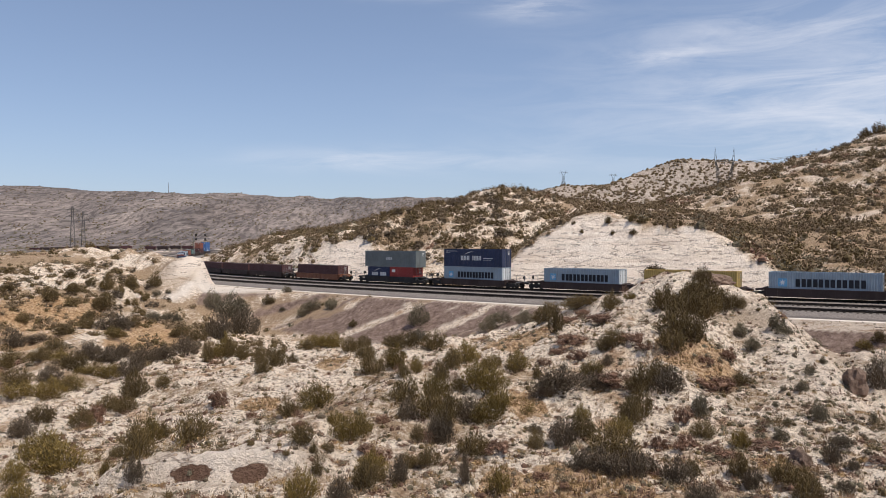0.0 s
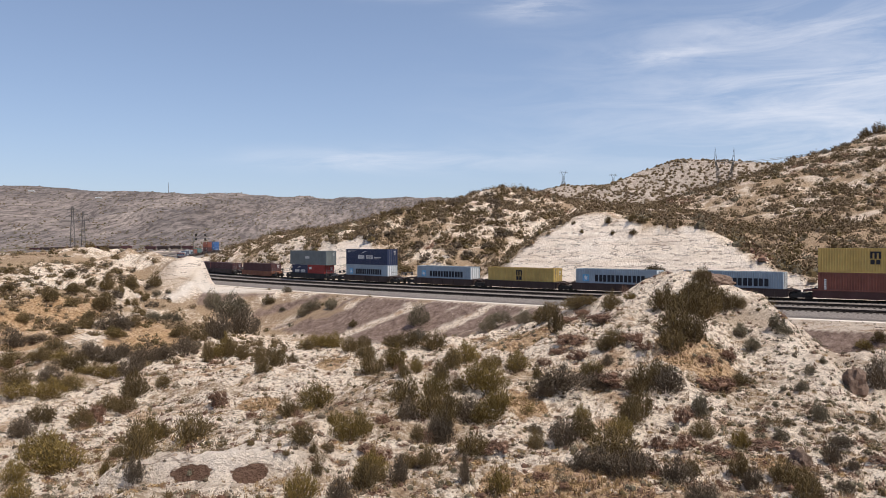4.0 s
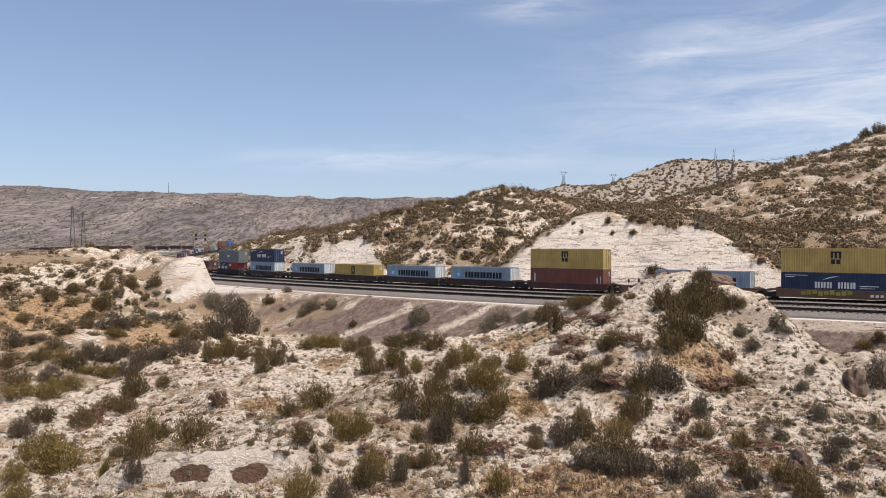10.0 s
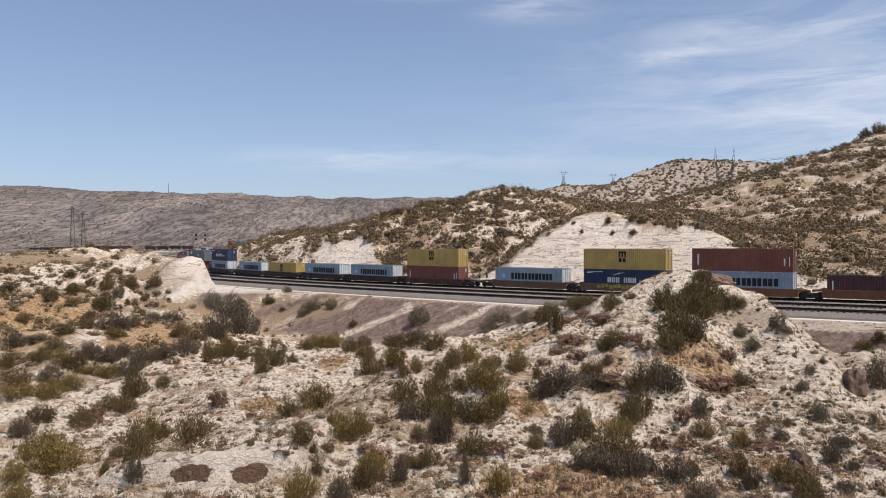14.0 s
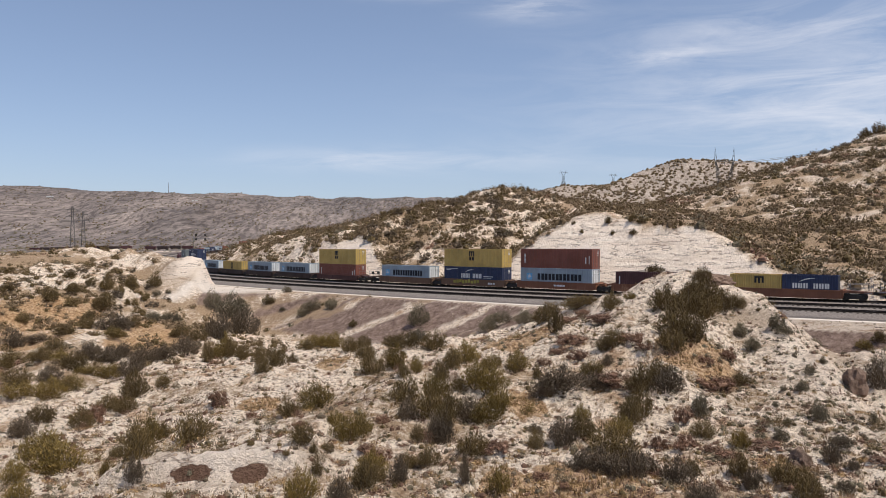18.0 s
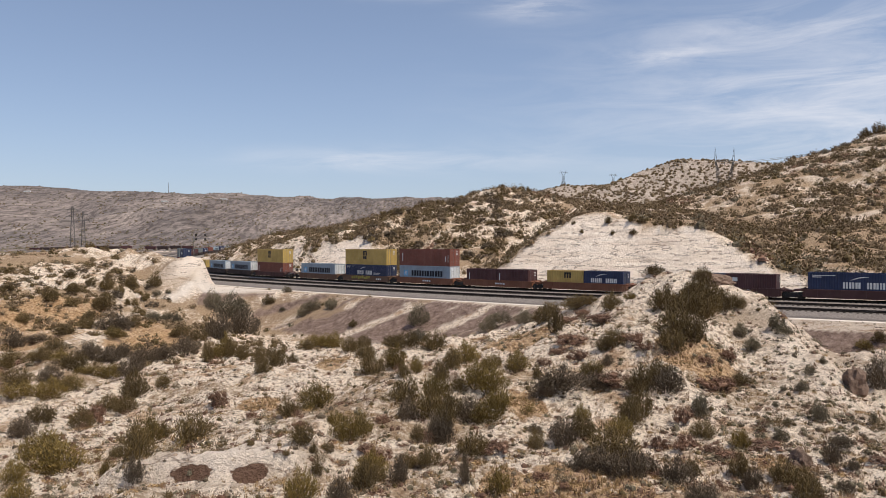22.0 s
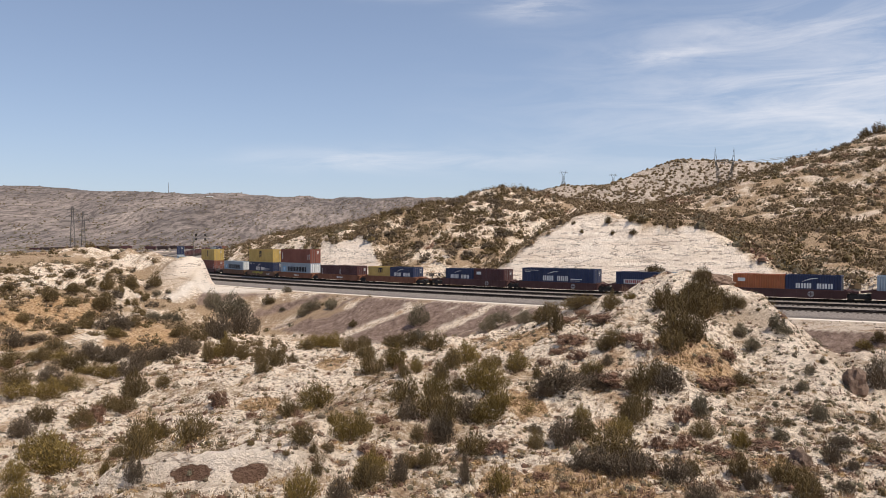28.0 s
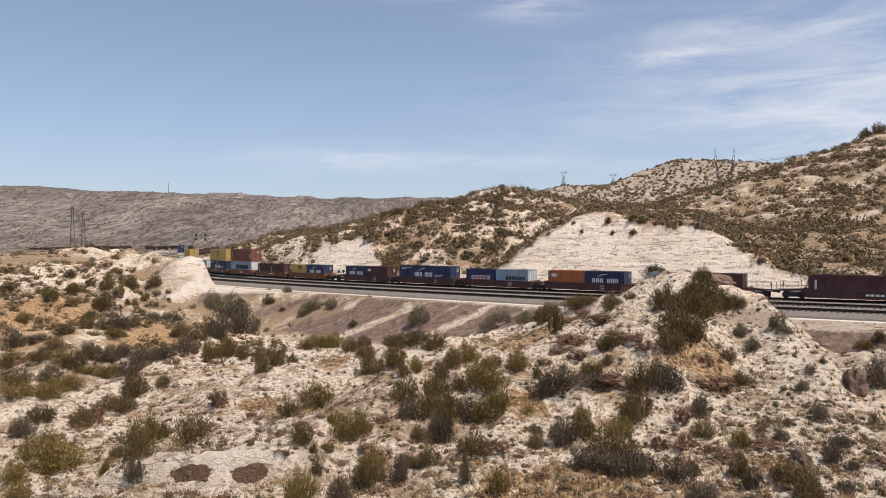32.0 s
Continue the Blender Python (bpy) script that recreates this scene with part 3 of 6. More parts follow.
def make_tracks():
    for off in TRACKS:
        bed = tagged(new("ballast", sweep([off], ((-2.6, -0.66), (-1.5, -0.22), (1.5, -0.22), (2.6, -0.66)), -600, 400, 4, "ballast", BALLAST)),
                     "crushed grey stone ballast under a railway track", "ballast", kind="structure")
        track = tagged(new("railway_track"), "rusty steel railway track on dark wooden sleepers", "railway track", "main line tracks")
        for w in (-0.755, 0.755):
            part("rail", sweep([off + w], ((-0.07, -0.17), (-0.07, -0.15), (-0.012, -0.12), (-0.036, -0.04), (-0.036, 0), (0.036, 0), (0.036, -0.04), (0.012, -0.12), (0.07, -0.15), (0.07, -0.17)),
                               -600, 400, 3, "rail", STEEL), track)
        bm = bmesh.new()
        add_box(bm, (0, 0, -0.235), (0.23, 2.6, 0.17))
        one = done(bm, "sleeper", SLEEPER)
        near = np.arange(20.0, 75.0, 0.55)
        for s in near:
            x, y, z = on_line(s, off)
            part("sleeper", one, track, at=Matrix.Translation((x, y, z)) @ Matrix.Rotation(float(heading(s)), 4, "Z"))
        # the sleepers further off, in one piece
        bm = bmesh.new()
        for s in np.concatenate([np.arange(-240.0, 20.0, 0.55), np.arange(75.0, 200.0, 0.55)]):
            x, y, z = on_line(s, off)
            h = float(heading(s))
            c, d = math.cos(h), math.sin(h)
            p = [bm.verts.new((x + c * i * 0.115 - d * j * 1.3, y + d * i * 0.115 + c * j * 1.3, z - 0.15)) for i, j in ((-1, -1), (1, -1), (1, 1), (-1, 1))]
            q = [bm.verts.new((v.co.x, v.co.y, v.co.z - 0.12)) for v in p]
            bm.faces.new(p)
            for k in range(4):
                bm.faces.new((p[k], q[k], q[(k + 1) % 4], p[(k + 1) % 4]))
        row = part("sleeper_row", done(bm, "sleeper_row", SLEEPER), track)
        row["kind"] = "stuff"


make_tracks()
tagged(new("road", sweep([20.4], ((-0.55, -0.6), (-0.42, -0.565), (0.42, -0.565), (0.55, -0.6)), -85, 260, 2, "road", ROADBED)), "pale sandy service track beside the railway", "dirt road", kind="structure")

# ---------------------------------------------------------------- the container train
WIDE = 2.44
COAT = {
    "grey_blue": paint("grey_blue_container_paint", (0.30, 0.36, 0.41), 0.5, 0.25),
    "navy": paint("navy_container_paint", (0.022, 0.034, 0.085), 0.45, 0.22),
    "yellow": paint("ochre_yellow_container_paint", (0.51, 0.350, 0.105), 0.5, 0.25),
    "brown": paint("red_brown_container_paint", (0.21, 0.070, 0.047), 0.55, 0.3),
    "maroon": paint("dark_maroon_container_paint", (0.085, 0.032, 0.032), 0.55, 0.3),
    "grey": paint("slate_grey_container_paint", (0.155, 0.175, 0.175), 0.5, 0.25),
    "red": paint("red_container_paint", (0.30, 0.035, 0.03), 0.5, 0.25),
    "orange": paint("orange_container_paint", (0.42, 0.13, 0.045), 0.5, 0.3),
    "blue": paint("bright_blue_container_paint", (0.05, 0.13, 0.32), 0.5, 0.25),
    "teal": paint("grey_green_container_paint", (0.10, 0.17, 0.16), 0.5, 0.25),
}
WELL = {
    "dark": paint("dark_brown_wagon_paint", (0.050, 0.030, 0.025), 0.7, 0.45),
    "maroon": paint("maroon_wagon_paint", (0.088, 0.038, 0.033), 0.7, 0.45),
    "rust": paint("rust_orange_wagon_paint", (0.21, 0.085, 0.046), 0.7, 0.5),
    "tan": paint("tan_brown_wagon_paint", (0.16, 0.090, 0.056), 0.7, 0.5),
    "black": paint("black_wagon_paint", (0.020, 0.020, 0.021), 0.7, 0.35),
}
COAT["dark"] = WELL["dark"]
IRON = paint("dusty_black_iron", (0.022, 0.019, 0.018), 0.7, 0.5, grime=(0.12, 0.09, 0.07))
WHITE = paint("white_marking_paint", (0.72, 0.72, 0.70), 0.6, 0.2)
FADED = paint("faded_grey_marking_paint", (0.33, 0.30, 0.29), 0.7, 0.5)
INK = paint("dark_marking_paint", (0.012, 0.013, 0.02), 0.6, 0.1)
SKYBLUE = paint("light_blue_marking_paint", (0.16, 0.42, 0.66), 0.6, 0.1)
OCHRE = paint("yellow_graffiti_paint", (0.36, 0.30, 0.06), 0.6, 0.3)
# light grey doors, whitened further to carry the sun on the container ends
DOOR_SUNLIT = paint("sunlit_pale_door_paint", (0.66, 0.68, 0.69), 0.5, 0.25)

_mesh_cache = {}


def shell_mesh(length, high, coat):
    """Corrugated side and end walls and the roof of a container, its base at z = 0."""
    key = ("shell", length, high, coat)
    if key in _mesh_cache:
        return _mesh_cache[key]
    x0, x1, zb, zt, d = -length / 2 + 0.12, length / 2 - 0.10, 0.14, high - 0.09, 0.045
    n = max(1, round((x1 - x0) / 0.279))
    p = (x1 - x0) / n
    xs, ins = [], []
    for k in range(n):
        for f, i in ((0.0, 0), (0.25, 0), (0.5, 1), (0.75, 1)):
            xs.append(x0 + (k + f) * p)
            ins.append(i)
    xs.append(x1)
    ins.append(0)
    vs, fs = [], []
    for side in (-1, 1):
        o = len(vs)
        for x, i in zip(xs, ins):
            y = side * (WIDE / 2 - 0.012 - d * i)
            vs += [(x, y, zb), (x, y, zt)]
        for k in range(len(xs) - 1):
            q = (o + 2 * k, o + 2 * k + 2, o + 2 * k + 3, o + 2 * k + 1)
            fs.append(q if side < 0 else q[::-1])
    o = len(vs)
    w = WIDE / 2 - 0.06
    vs += [(x0, -w, zt), (x1, -w, zt), (x1, w, zt), (x0, w, zt), (x0 + .03, -w, zb), (x0 + .03, w, zb), (x0 + .03, w, zt), (x0 + .03, -w, zt),
           (x0, -w, zb), (x1, -w, zb), (x1, w, zb), (x0, w, zb)]
    fs += [(o, o + 1, o + 2, o + 3), (o + 4, o + 7, o + 6, o + 5), (o + 8, o + 11, o + 10, o + 9)]
    me = bpy.data.meshes.new("shell")
    me.from_pydata(vs, [], fs)
    me.materials.append(COAT[coat])
    _mesh_cache[key] = me
    return me


def frame_mesh(length, high, coat):
    key = ("frame", length, high, coat)
    if key in _mesh_cache:
        return _mesh_cache[key]
    bm = bmesh.new()
    for i in (-1, 1):
        for j in (-1, 1):
            add_box(bm, (i * (length / 2 - 0.08), j * (WIDE / 2 - 0.08), high / 2), (0.16, 0.16, high - 0.2))
            for k in (0.06, high - 0.06):
                add_box(bm, (i * (length / 2 - 0.085), j * (WIDE / 2 - 0.085), k), (0.18, 0.18, 0.12))
        add_box(bm, (i * (length / 2 - 0.06), 0, high - 0.06), (0.1, WIDE - 0.34, 0.11))
        add_box(bm, (i * (length / 2 - 0.06), 0, 0.08), (0.1, WIDE - 0.34, 0.15))
    for j in (-1, 1):
        add_box(bm, (0, j * (WIDE / 2 - 0.035), high - 0.045), (length - 0.34, 0.07, 0.08))
        add_box(bm, (0, j * (WIDE / 2 - 0.035), 0.08), (length - 0.34, 0.07, 0.15))
    me = done(bm, "frame", COAT[coat])
    _mesh_cache[key] = me
    return me


def door_meshes(high, coat):
    key = ("door", high, coat)
    if key in _mesh_cache:
        return _mesh_cache[key]
    bm = bmesh.new()
    hh = high - 0.28
    add_box(bm, (0, 0, high / 2 + 0.01), (0.05, 1.03, hh))
    for k in range(4):
        add_box(bm, (0.03, 0, 0.16 + hh * (k + 0.5) / 4), (0.03, 0.92, hh / 4 - 0.12))
    panel = done(bm, "door", DOOR_SUNLIT if coat == "grey_blue" else COAT[coat])
    bm = bmesh.new()
    add_rod(bm, (0.08, 0, 0.14), (0.08, 0, high - 0.12), 0.022, 6)
    for z in (0.2, 0.8, high - 0.8, high - 0.2):
        add_box(bm, (0.075, 0, z), (0.05, 0.11, 0.07))
    rod = done(bm, "lock_rod", GALV)
    bm = bmesh.new()
    for k in range(3):
        add_box(bm, (0.05, 0, high - 0.45 - 0.22 * k), (0.006, 0.55 - 0.1 * k, 0.09))
    marks = done(bm, "marking", WHITE)
    _mesh_cache[key] = (panel, rod, marks)
    return _mesh_cache[key]


def star_points(r, rin, n=7):
    return [((r if k % 2 == 0 else rin) * math.sin(math.pi * k / n), (r if k % 2 == 0 else rin) * math.cos(math.pi * k / n)) for k in range(2 * n)]


def blocks_mesh(name, mat, items):
    """Flat marks on the camera side: (x, z, width, height) each."""
    bm = bmesh.new()
    for x, z, w, h in items:
        add_box(bm, (x, 0, z), (w, 0.008, h))
    return done(bm, name, mat)


def bars(name, mat, items, box, label, at):
    """Marks of one kind, each a part of its own."""
    for item in items:
        key = ("bar", name, mat.name, item)
        if key not in _mesh_cache:
            _mesh_cache[key] = blocks_mesh(name, mat, [item])
        part(name, _mesh_cache[key], box, label, at)


def letter_row(x0, x1, z, h, count, fill=0.74):
    p = (x1 - x0) / count
    # each sign is two upright strokes
    return [(x0 + p * (k + 0.5 + d), z, p * fill * 0.42, h) for k in range(count) for d in (-0.29 * fill, 0.29 * fill)]


def dress(box, logo, length, high):
    """The painted marks on a container's sides, as plain shapes."""
    face = Matrix.Translation((0, -WIDE / 2 - 0.006, 0))
    back = Matrix.Rotation(math.pi, 4, "Z") @ face
    L = length
    for at in (face, back):
        if logo == "star":
            if length > 8:
                part("emblem", blocks_mesh("emblem", SKYBLUE, [(-L * 0.37, 1.60, 1.0, 1.0)]), box, "light blue square mark", at)
                bm = bmesh.new()
                add_prism(bm, [(x - L * 0.37, z + 1.60) for x, z in star_points(0.46, 0.15)], -0.010, -0.003)
                part("star", done(bm, "star", WHITE), box, "white seven-pointed star mark", at)
                bars("lettering_bar", INK, letter_row(-L * 0.255, L * 0.365, 1.60, 0.96, 6, 0.90), box, "dark bar", at)
            else:
                part("emblem", blocks_mesh("emblem", SKYBLUE, [(-L * 0.36, 1.25, 0.62, 0.62)]), box, "light blue square mark", at)
                bars("lettering_bar", INK, letter_row(-L * 0.2, L * 0.42, 1.25, 0.55, 6), box, "dark bar", at)
        elif logo == "swoosh":
            a, b, h = (-L * 0.20, L * 0.16, 0.74) if length > 8 else (-L * 0.32, L * 0.36, 0.62)
            z = 1.42 if length > 8 else 1.28
            m = (a + b) / 2
            g = (b - a) * 0.06
            bars("lettering_bar", WHITE, letter_row(a, m - g, z, h, 3, 0.8) + letter_row(m + g, b, z, h, 3, 0.8), box, "white bar", at)
            bm = bmesh.new()
            up, lo = [], []
            w = (b - a) * 0.28
            for k in range(9):
                t = k / 8
                x, zz = m - w * 1.1 + 1.5 * w * t, z + h * 0.78 + 0.42 * math.sin(t * 1.5)
                up.append((x, zz + 0.10 * math.sin(math.pi * t) + 0.02))
                lo.append((x, zz))
            add_prism(bm, up + lo[::-1], -0.006, 0.004)
            part("arc", done(bm, "arc", WHITE), box, "thin white arc mark", at)
            if length > 8:
                bars("small_print", WHITE, [(L * 0.27, z - 0.05, L * 0.16, 0.10), (L * 0.255, z - 0.30, L * 0.13, 0.06), (-L * 0.36, high - 0.35, L * 0.2, 0.07), (-L * 0.42, high - 0.55, L * 0.08, 0.09)], box, "white bar", at)
        elif logo == "stacked":
            z = high * 0.58
            e = 0.0 if length > 8 else 0.6
            part("emblem", blocks_mesh("emblem", INK, [(e - 0.15, z + 0.74, 1.1, 0.2), (e - 0.58, z + 0.36, 0.24, 0.7), (e - 0.15, z + 0.36, 0.24, 0.7), (e + 0.28, z + 0.36, 0.24, 0.7)]), box, "dark three-legged mark", at)
            if length > 8:
                bars("lettering_bar", INK, [(e - 0.45, z - 0.38, 0.42, 0.55), (e + 0.12, z - 0.38, 0.42, 0.55)], box, "dark bar", at)
        elif logo == "oval":
            bars("lettering_bar", WHITE, letter_row(-1.0, 0.7, high * 0.52, 0.5, 4, 0.7), box, "white bar", at)
        elif logo == "panel":
            part("emblem", blocks_mesh("emblem", WHITE, [(0, 1.25, L * 0.62, 0.6)]), box, "white panel", at)
            bars("lettering_bar", COAT["red"], [(x, zz, w, h) for x, zz, w, h in letter_row(-L * 0.28, L * 0.28, 1.25, 0.42, 6)], box, "red bar", Matrix.Translation((0, -0.008 if at is face else 0.008, 0)) @ at)
        elif logo == "corner":
            bars("small_print", WHITE, [(-L * 0.33, high - 0.7, 0.9, 0.45)], box, "white bar", at)
        elif logo == "upright":
            bars("small_print", WHITE, [(-L * 0.435, high * 0.5 + 0.1 * k, 0.24, 0.16) for k in range(-6, 8, 2)] + [(L * 0.42, high * 0.42, 0.16, 0.9), (L * 0.465, high * 0.45, 0.10, 1.2)], box, "white bar", at)
        elif logo == "posts":
            bars("small_print", WHITE, [(-L * 0.40, high * 0.5, 0.14, 1.3)], box, "white bar", at)


TRAIN = []          # (thing, place in the train, height over the rail)
COAT_WORDS = {"grey_blue": "pale grey-blue", "navy": "navy blue", "yellow": "ochre yellow", "brown": "red-brown", "maroon": "dark maroon",
              "grey": "slate grey", "red": "bright red", "orange": "faded orange", "blue": "bright blue", "teal": "grey-green", "dark": "dark brown"}
_proto = {}


def container(coat, length, high, logo):
    key = (coat, length, high, logo)
    if key in _proto:
        return copy_thing(_proto[key], Matrix.Identity(4))
    size = "twenty-foot" if length < 8 else ("long" if length > 13 else "forty-foot")
    box = tagged(new("shipping_container"), f"{COAT_WORDS[coat]} corrugated steel {size} shipping container in a well wagon", "shipping container", "containers on the train")
    part("shell", shell_mesh(length, high, coat), box)
    part("frame", frame_mesh(length, high, coat), box)
    panel, rod, marks = door_meshes(high, coat)
    for j in (-1, 1):
        d = part("door", panel, box, at=Matrix.Translation((length / 2 - 0.06, j * 0.53, 0)))
        for k in (-0.2, 0.25):
            part("lock_rod", rod, d, at=Matrix.Translation((0, k, 0)))
    part("marking", marks, box, "white bars of small print", Matrix.Translation((length / 2 - 0.03, 0.55, 0)))
    if logo:
        dress(box, logo, length, high)
    _proto[key] = box
    return box


def truck_mesh():
    if "truck" in _mesh_cache:
        return _mesh_cache["truck"]
    bm = bmesh.new()
    for j in (-1, 1):
        add_prism(bm, [(-1.2, 0.42), (-1.05, 0.62), (-0.45, 0.78), (0.45, 0.78), (1.05, 0.62), (1.2, 0.42), (0.98, 0.36), (0.5, 0.24), (-0.5, 0.24), (-0.98, 0.36)], j * 1.02 - 0.09, j * 1.02 + 0.09)
        for i in (-0.88, 0.88):
            add_box(bm, (i, j * 1.13, 0.46), (0.3, 0.12, 0.28))
    add_box(bm, (0, 0, 0.62), (0.5, 2.3, 0.3))
    frame_me = done(bm, "truck", IRON)
    bm = bmesh.new()
    add_rod(bm, (0, -0.95, 0), (0, 0.95, 0), 0.08, 8)
    for j in (-1, 1):
        add_rod(bm, (0, j * 0.69, 0), (0, j * 0.82, 0), 0.42, 16)
        add_rod(bm, (0, j * 0.65, 0), (0, j * 0.69, 0), 0.455, 16)
    wheel = done(bm, "wheelset", IRON)
    _mesh_cache["truck"] = (frame_me, wheel)
    return _mesh_cache["truck"]


def well_wagon(colour, half, left, right, logo=""):
    """One unit of a well wagon. left, right: 'own' (an end with its own truck and coupler) or 'shared' (an articulated joint)."""
    key = ("well", colour, half, left, right, logo)
    if key in _proto:
        return copy_thing(_proto[key], Matrix.Identity(4))
    words = {"dark": "dark brown", "maroon": "dusty maroon", "rust": "rusty orange-brown", "tan": "tan-brown", "black": "grimy black"}[colour]
    car = tagged(new("well_wagon"), f"{words} steel well wagon with low sides carrying containers", "railway wagon", "wagons of the train")
    mat = WELL[colour]
    joint = half + 1.25 if half < 7 else half + 0.45
    for j in (-1, 1):
        bm = bmesh.new()
        y = j * 1.38
        add_prism(bm, [(-half, 0.30), (-half + 0.5, 0.22), (half - 0.5, 0.22), (half, 0.30), (half, 1.10), (-half, 1.10)], y - 0.035, y + 0.035)
        add_box(bm, (0, y, 1.17), (2 * half + 0.1, 0.17, 0.14))
        add_box(bm, (0, y, 0.25), (2 * half - 1.0, 0.17, 0.09))
        n = 11
        for k in range(n):
            add_box(bm, (-half + 0.3 + (2 * half - 0.6) * k / (n - 1), y + j * 0.06, 0.68), (0.09, 0.07, 0.86))
        part("side_sill", done(bm, "side_sill", mat), car)
    bm = bmesh.new()
    for k in range(7):
        add_box(bm, (-half + 0.5 + (2 * half - 1.0) * k / 6, 0, 0.29), (0.3, 2.68, 0.12))
    add_box(bm, (0, 0, 0.27), (2 * half - 0.6, 0.35, 0.06))
    part("floor_frame", done(bm, "floor_frame", mat), car)
    for i, kind in ((-1, left), (1, right)):
        end = joint + (1.75 if kind == "own" else -0.12)
        bm = bmesh.new()
        add_box(bm, (i * (half - 0.03), 0, 0.85), (0.08, 2.66, 1.0))
        add_prism(bm, [(i * half, 0.95), (i * half, 1.22), (i * end, 1.10), (i * end, 0.82)], -0.42, 0.42)
        for j in (-1, 1):
            add_prism(bm, [(i * half, 0.98), (i * half, 1.23), (i * (half + 0.55), 1.13), (i * (half + 0.55), 1.03)], j * 1.4 - 0.3 * (j > 0), j * 1.4 + 0.3 * (j < 0))
        part("end_platform", done(bm, "end_platform", mat), car)
        if kind == "own":
            frame_me, wheel = truck_mesh()
            x = i * (joint - 0.15)
            t = part("truck", frame_me, car, at=Matrix.Translation((x, 0, 0)))
            for k in (-0.88, 0.88):
                part("wheelset", wheel, t, at=Matrix.Translation((k, 0, 0.46)))
            bm = bmesh.new()
            add_box(bm, (i * (end + 0.25), 0, 0.86), (0.7, 0.22, 0.22))
            add_box(bm, (i * (end + 0.5), 0.06, 0.86), (0.25, 0.36, 0.3), 0.8)
            part("coupler", done(bm, "coupler", IRON), car)
            for j in (-1, 1):
                bm = bmesh.new()
                add_rod(bm, (i * (end - 0.08), j * 1.25, 0.9), (i * (end - 0.08), j * 1.25, 2.0), 0.022)
                add_rod(bm, (i * (half + 0.5), j * 1.25, 0.9), (i * (half + 0.5), j * 1.25, 2.0), 0.022)
                add_rod(bm, (i * (half + 0.5), j * 1.25, 2.0), (i * (end - 0.08), j * 1.25, 2.0), 0.022)
                add_rod(bm, (i * (half + 0.5), j * 1.25, 1.55), (i * (end - 0.08), j * 1.25, 1.55), 0.018)
                add_box(bm, (i * (end - 0.4), j * 1.2, 1.02), (0.8, 0.4, 0.05))
                if j < 0:
                    for z in (1.0, 1.4, 1.8):
                        add_rod(bm, (i * (end - 0.08), -1.25, z), (i * (end - 0.08), -0.8, z), 0.018)
                part("handrail", done(bm, "handrail", GALV), car, "pale grey end handrail")
            bm = bmesh.new()
            add_rod(bm, (i * (end - 0.5), 0.55, 1.1), (i * (end - 0.5), 0.55, 1.7), 0.04)
            add_rod(bm, (i * (end - 0.56), 0.55, 1.7), (i * (end - 0.48), 0.55, 1.7), 0.28, 12)
            part("brake_wheel", done(bm, "brake_wheel", IRON), car)
        elif i > 0:
            frame_me, wheel = truck_mesh()
            t = part("truck", frame_me, car, at=Matrix.Translation((joint, 0, 0)))
            for k in (-0.88, 0.88):
                part("wheelset", wheel, t, at=Matrix.Translation((k, 0, 0.46)))
    face = Matrix.Translation((0, -1.475, 0))
    if logo == "disc":
        bm = bmesh.new()
        pts = [(0.36 * math.cos(a * math.pi / 10) + 2.9, 0.36 * math.sin(a * math.pi / 10) + 0.72) for a in range(20)]
        add_prism(bm, pts, -0.02, 0.0)
        part("emblem", done(bm, "emblem", FADED), car, "faded grey round mark", face)
        part("emblem_bars", blocks_mesh("emblem_bars", WELL["maroon"], [(2.9, 0.72, 0.10, 0.6), (2.9, 0.72, 0.6, 0.10)]), car, at=Matrix.Translation((0, -1.503, 0)))
    elif logo == "bars":
        part("emblem_bars", blocks_mesh("emblem_bars", WHITE, [(0.1 + 0.5 * k, 0.72, 0.38, 0.24) for k in range(4)]), car, "pale bars", face)
    elif logo == "graffiti":
        part("graffiti", blocks_mesh("graffiti", OCHRE, [(-3.6 + 0.62 * k, 0.78 + 0.08 * (k % 3), 0.5, 0.42 + 0.1 * (k % 2)) for k in range(9)]), car, "faded yellow painted bars", face)
        part("emblem_bars", blocks_mesh("emblem_bars", WHITE, [(3.6 + 0.5 * k, 0.66, 0.34, 0.3) for k in range(3)]), car, "pale bars", face)
    elif logo == "stripe":
        part("stripe", blocks_mesh("stripe", COAT["brown"], [(0, 1.17, 2 * half, 0.13)]), car, "dull red top stripe", Matrix.Translation((0, -1.472, 0)))
    _proto[key] = car
    return car


HC, LO, F40, F20, FLOOR = 2.896, 2.591, 12.192, 6.058, 0.37


def unit(u, colour, left, right, lower, upper=None, logo="", half=6.65):
    """One wagon unit; u: the front end of its forty-foot load at 16 s. Loads: (coat, logo) or a pair of twenty-foot loads."""
    mid = u + 12.19 / 2
    TRAIN.append((well_wagon(colour, half, left, right, logo), mid, 0.0))
    top = FLOOR
    if lower:
        if isinstance(lower[0], tuple):
            for k, (coat, mark) in enumerate(lower):
                TRAIN.append((container(coat, F20, LO, mark), mid + (k - 0.5) * 6.134, FLOOR))
            top = FLOOR + LO
        else:
            high = lower[2] if len(lower) > 2 else HC
            TRAIN.append((container(lower[0], lower[3] if len(lower) > 3 else F40, high, lower[1]), mid, FLOOR))
            top = FLOOR + high
    if upper:
        TRAIN.append((container(upper[0], upper[3] if len(upper) > 3 else F40, upper[2] if len(upper) > 2 else HC, upper[1]), mid, top + 0.01))


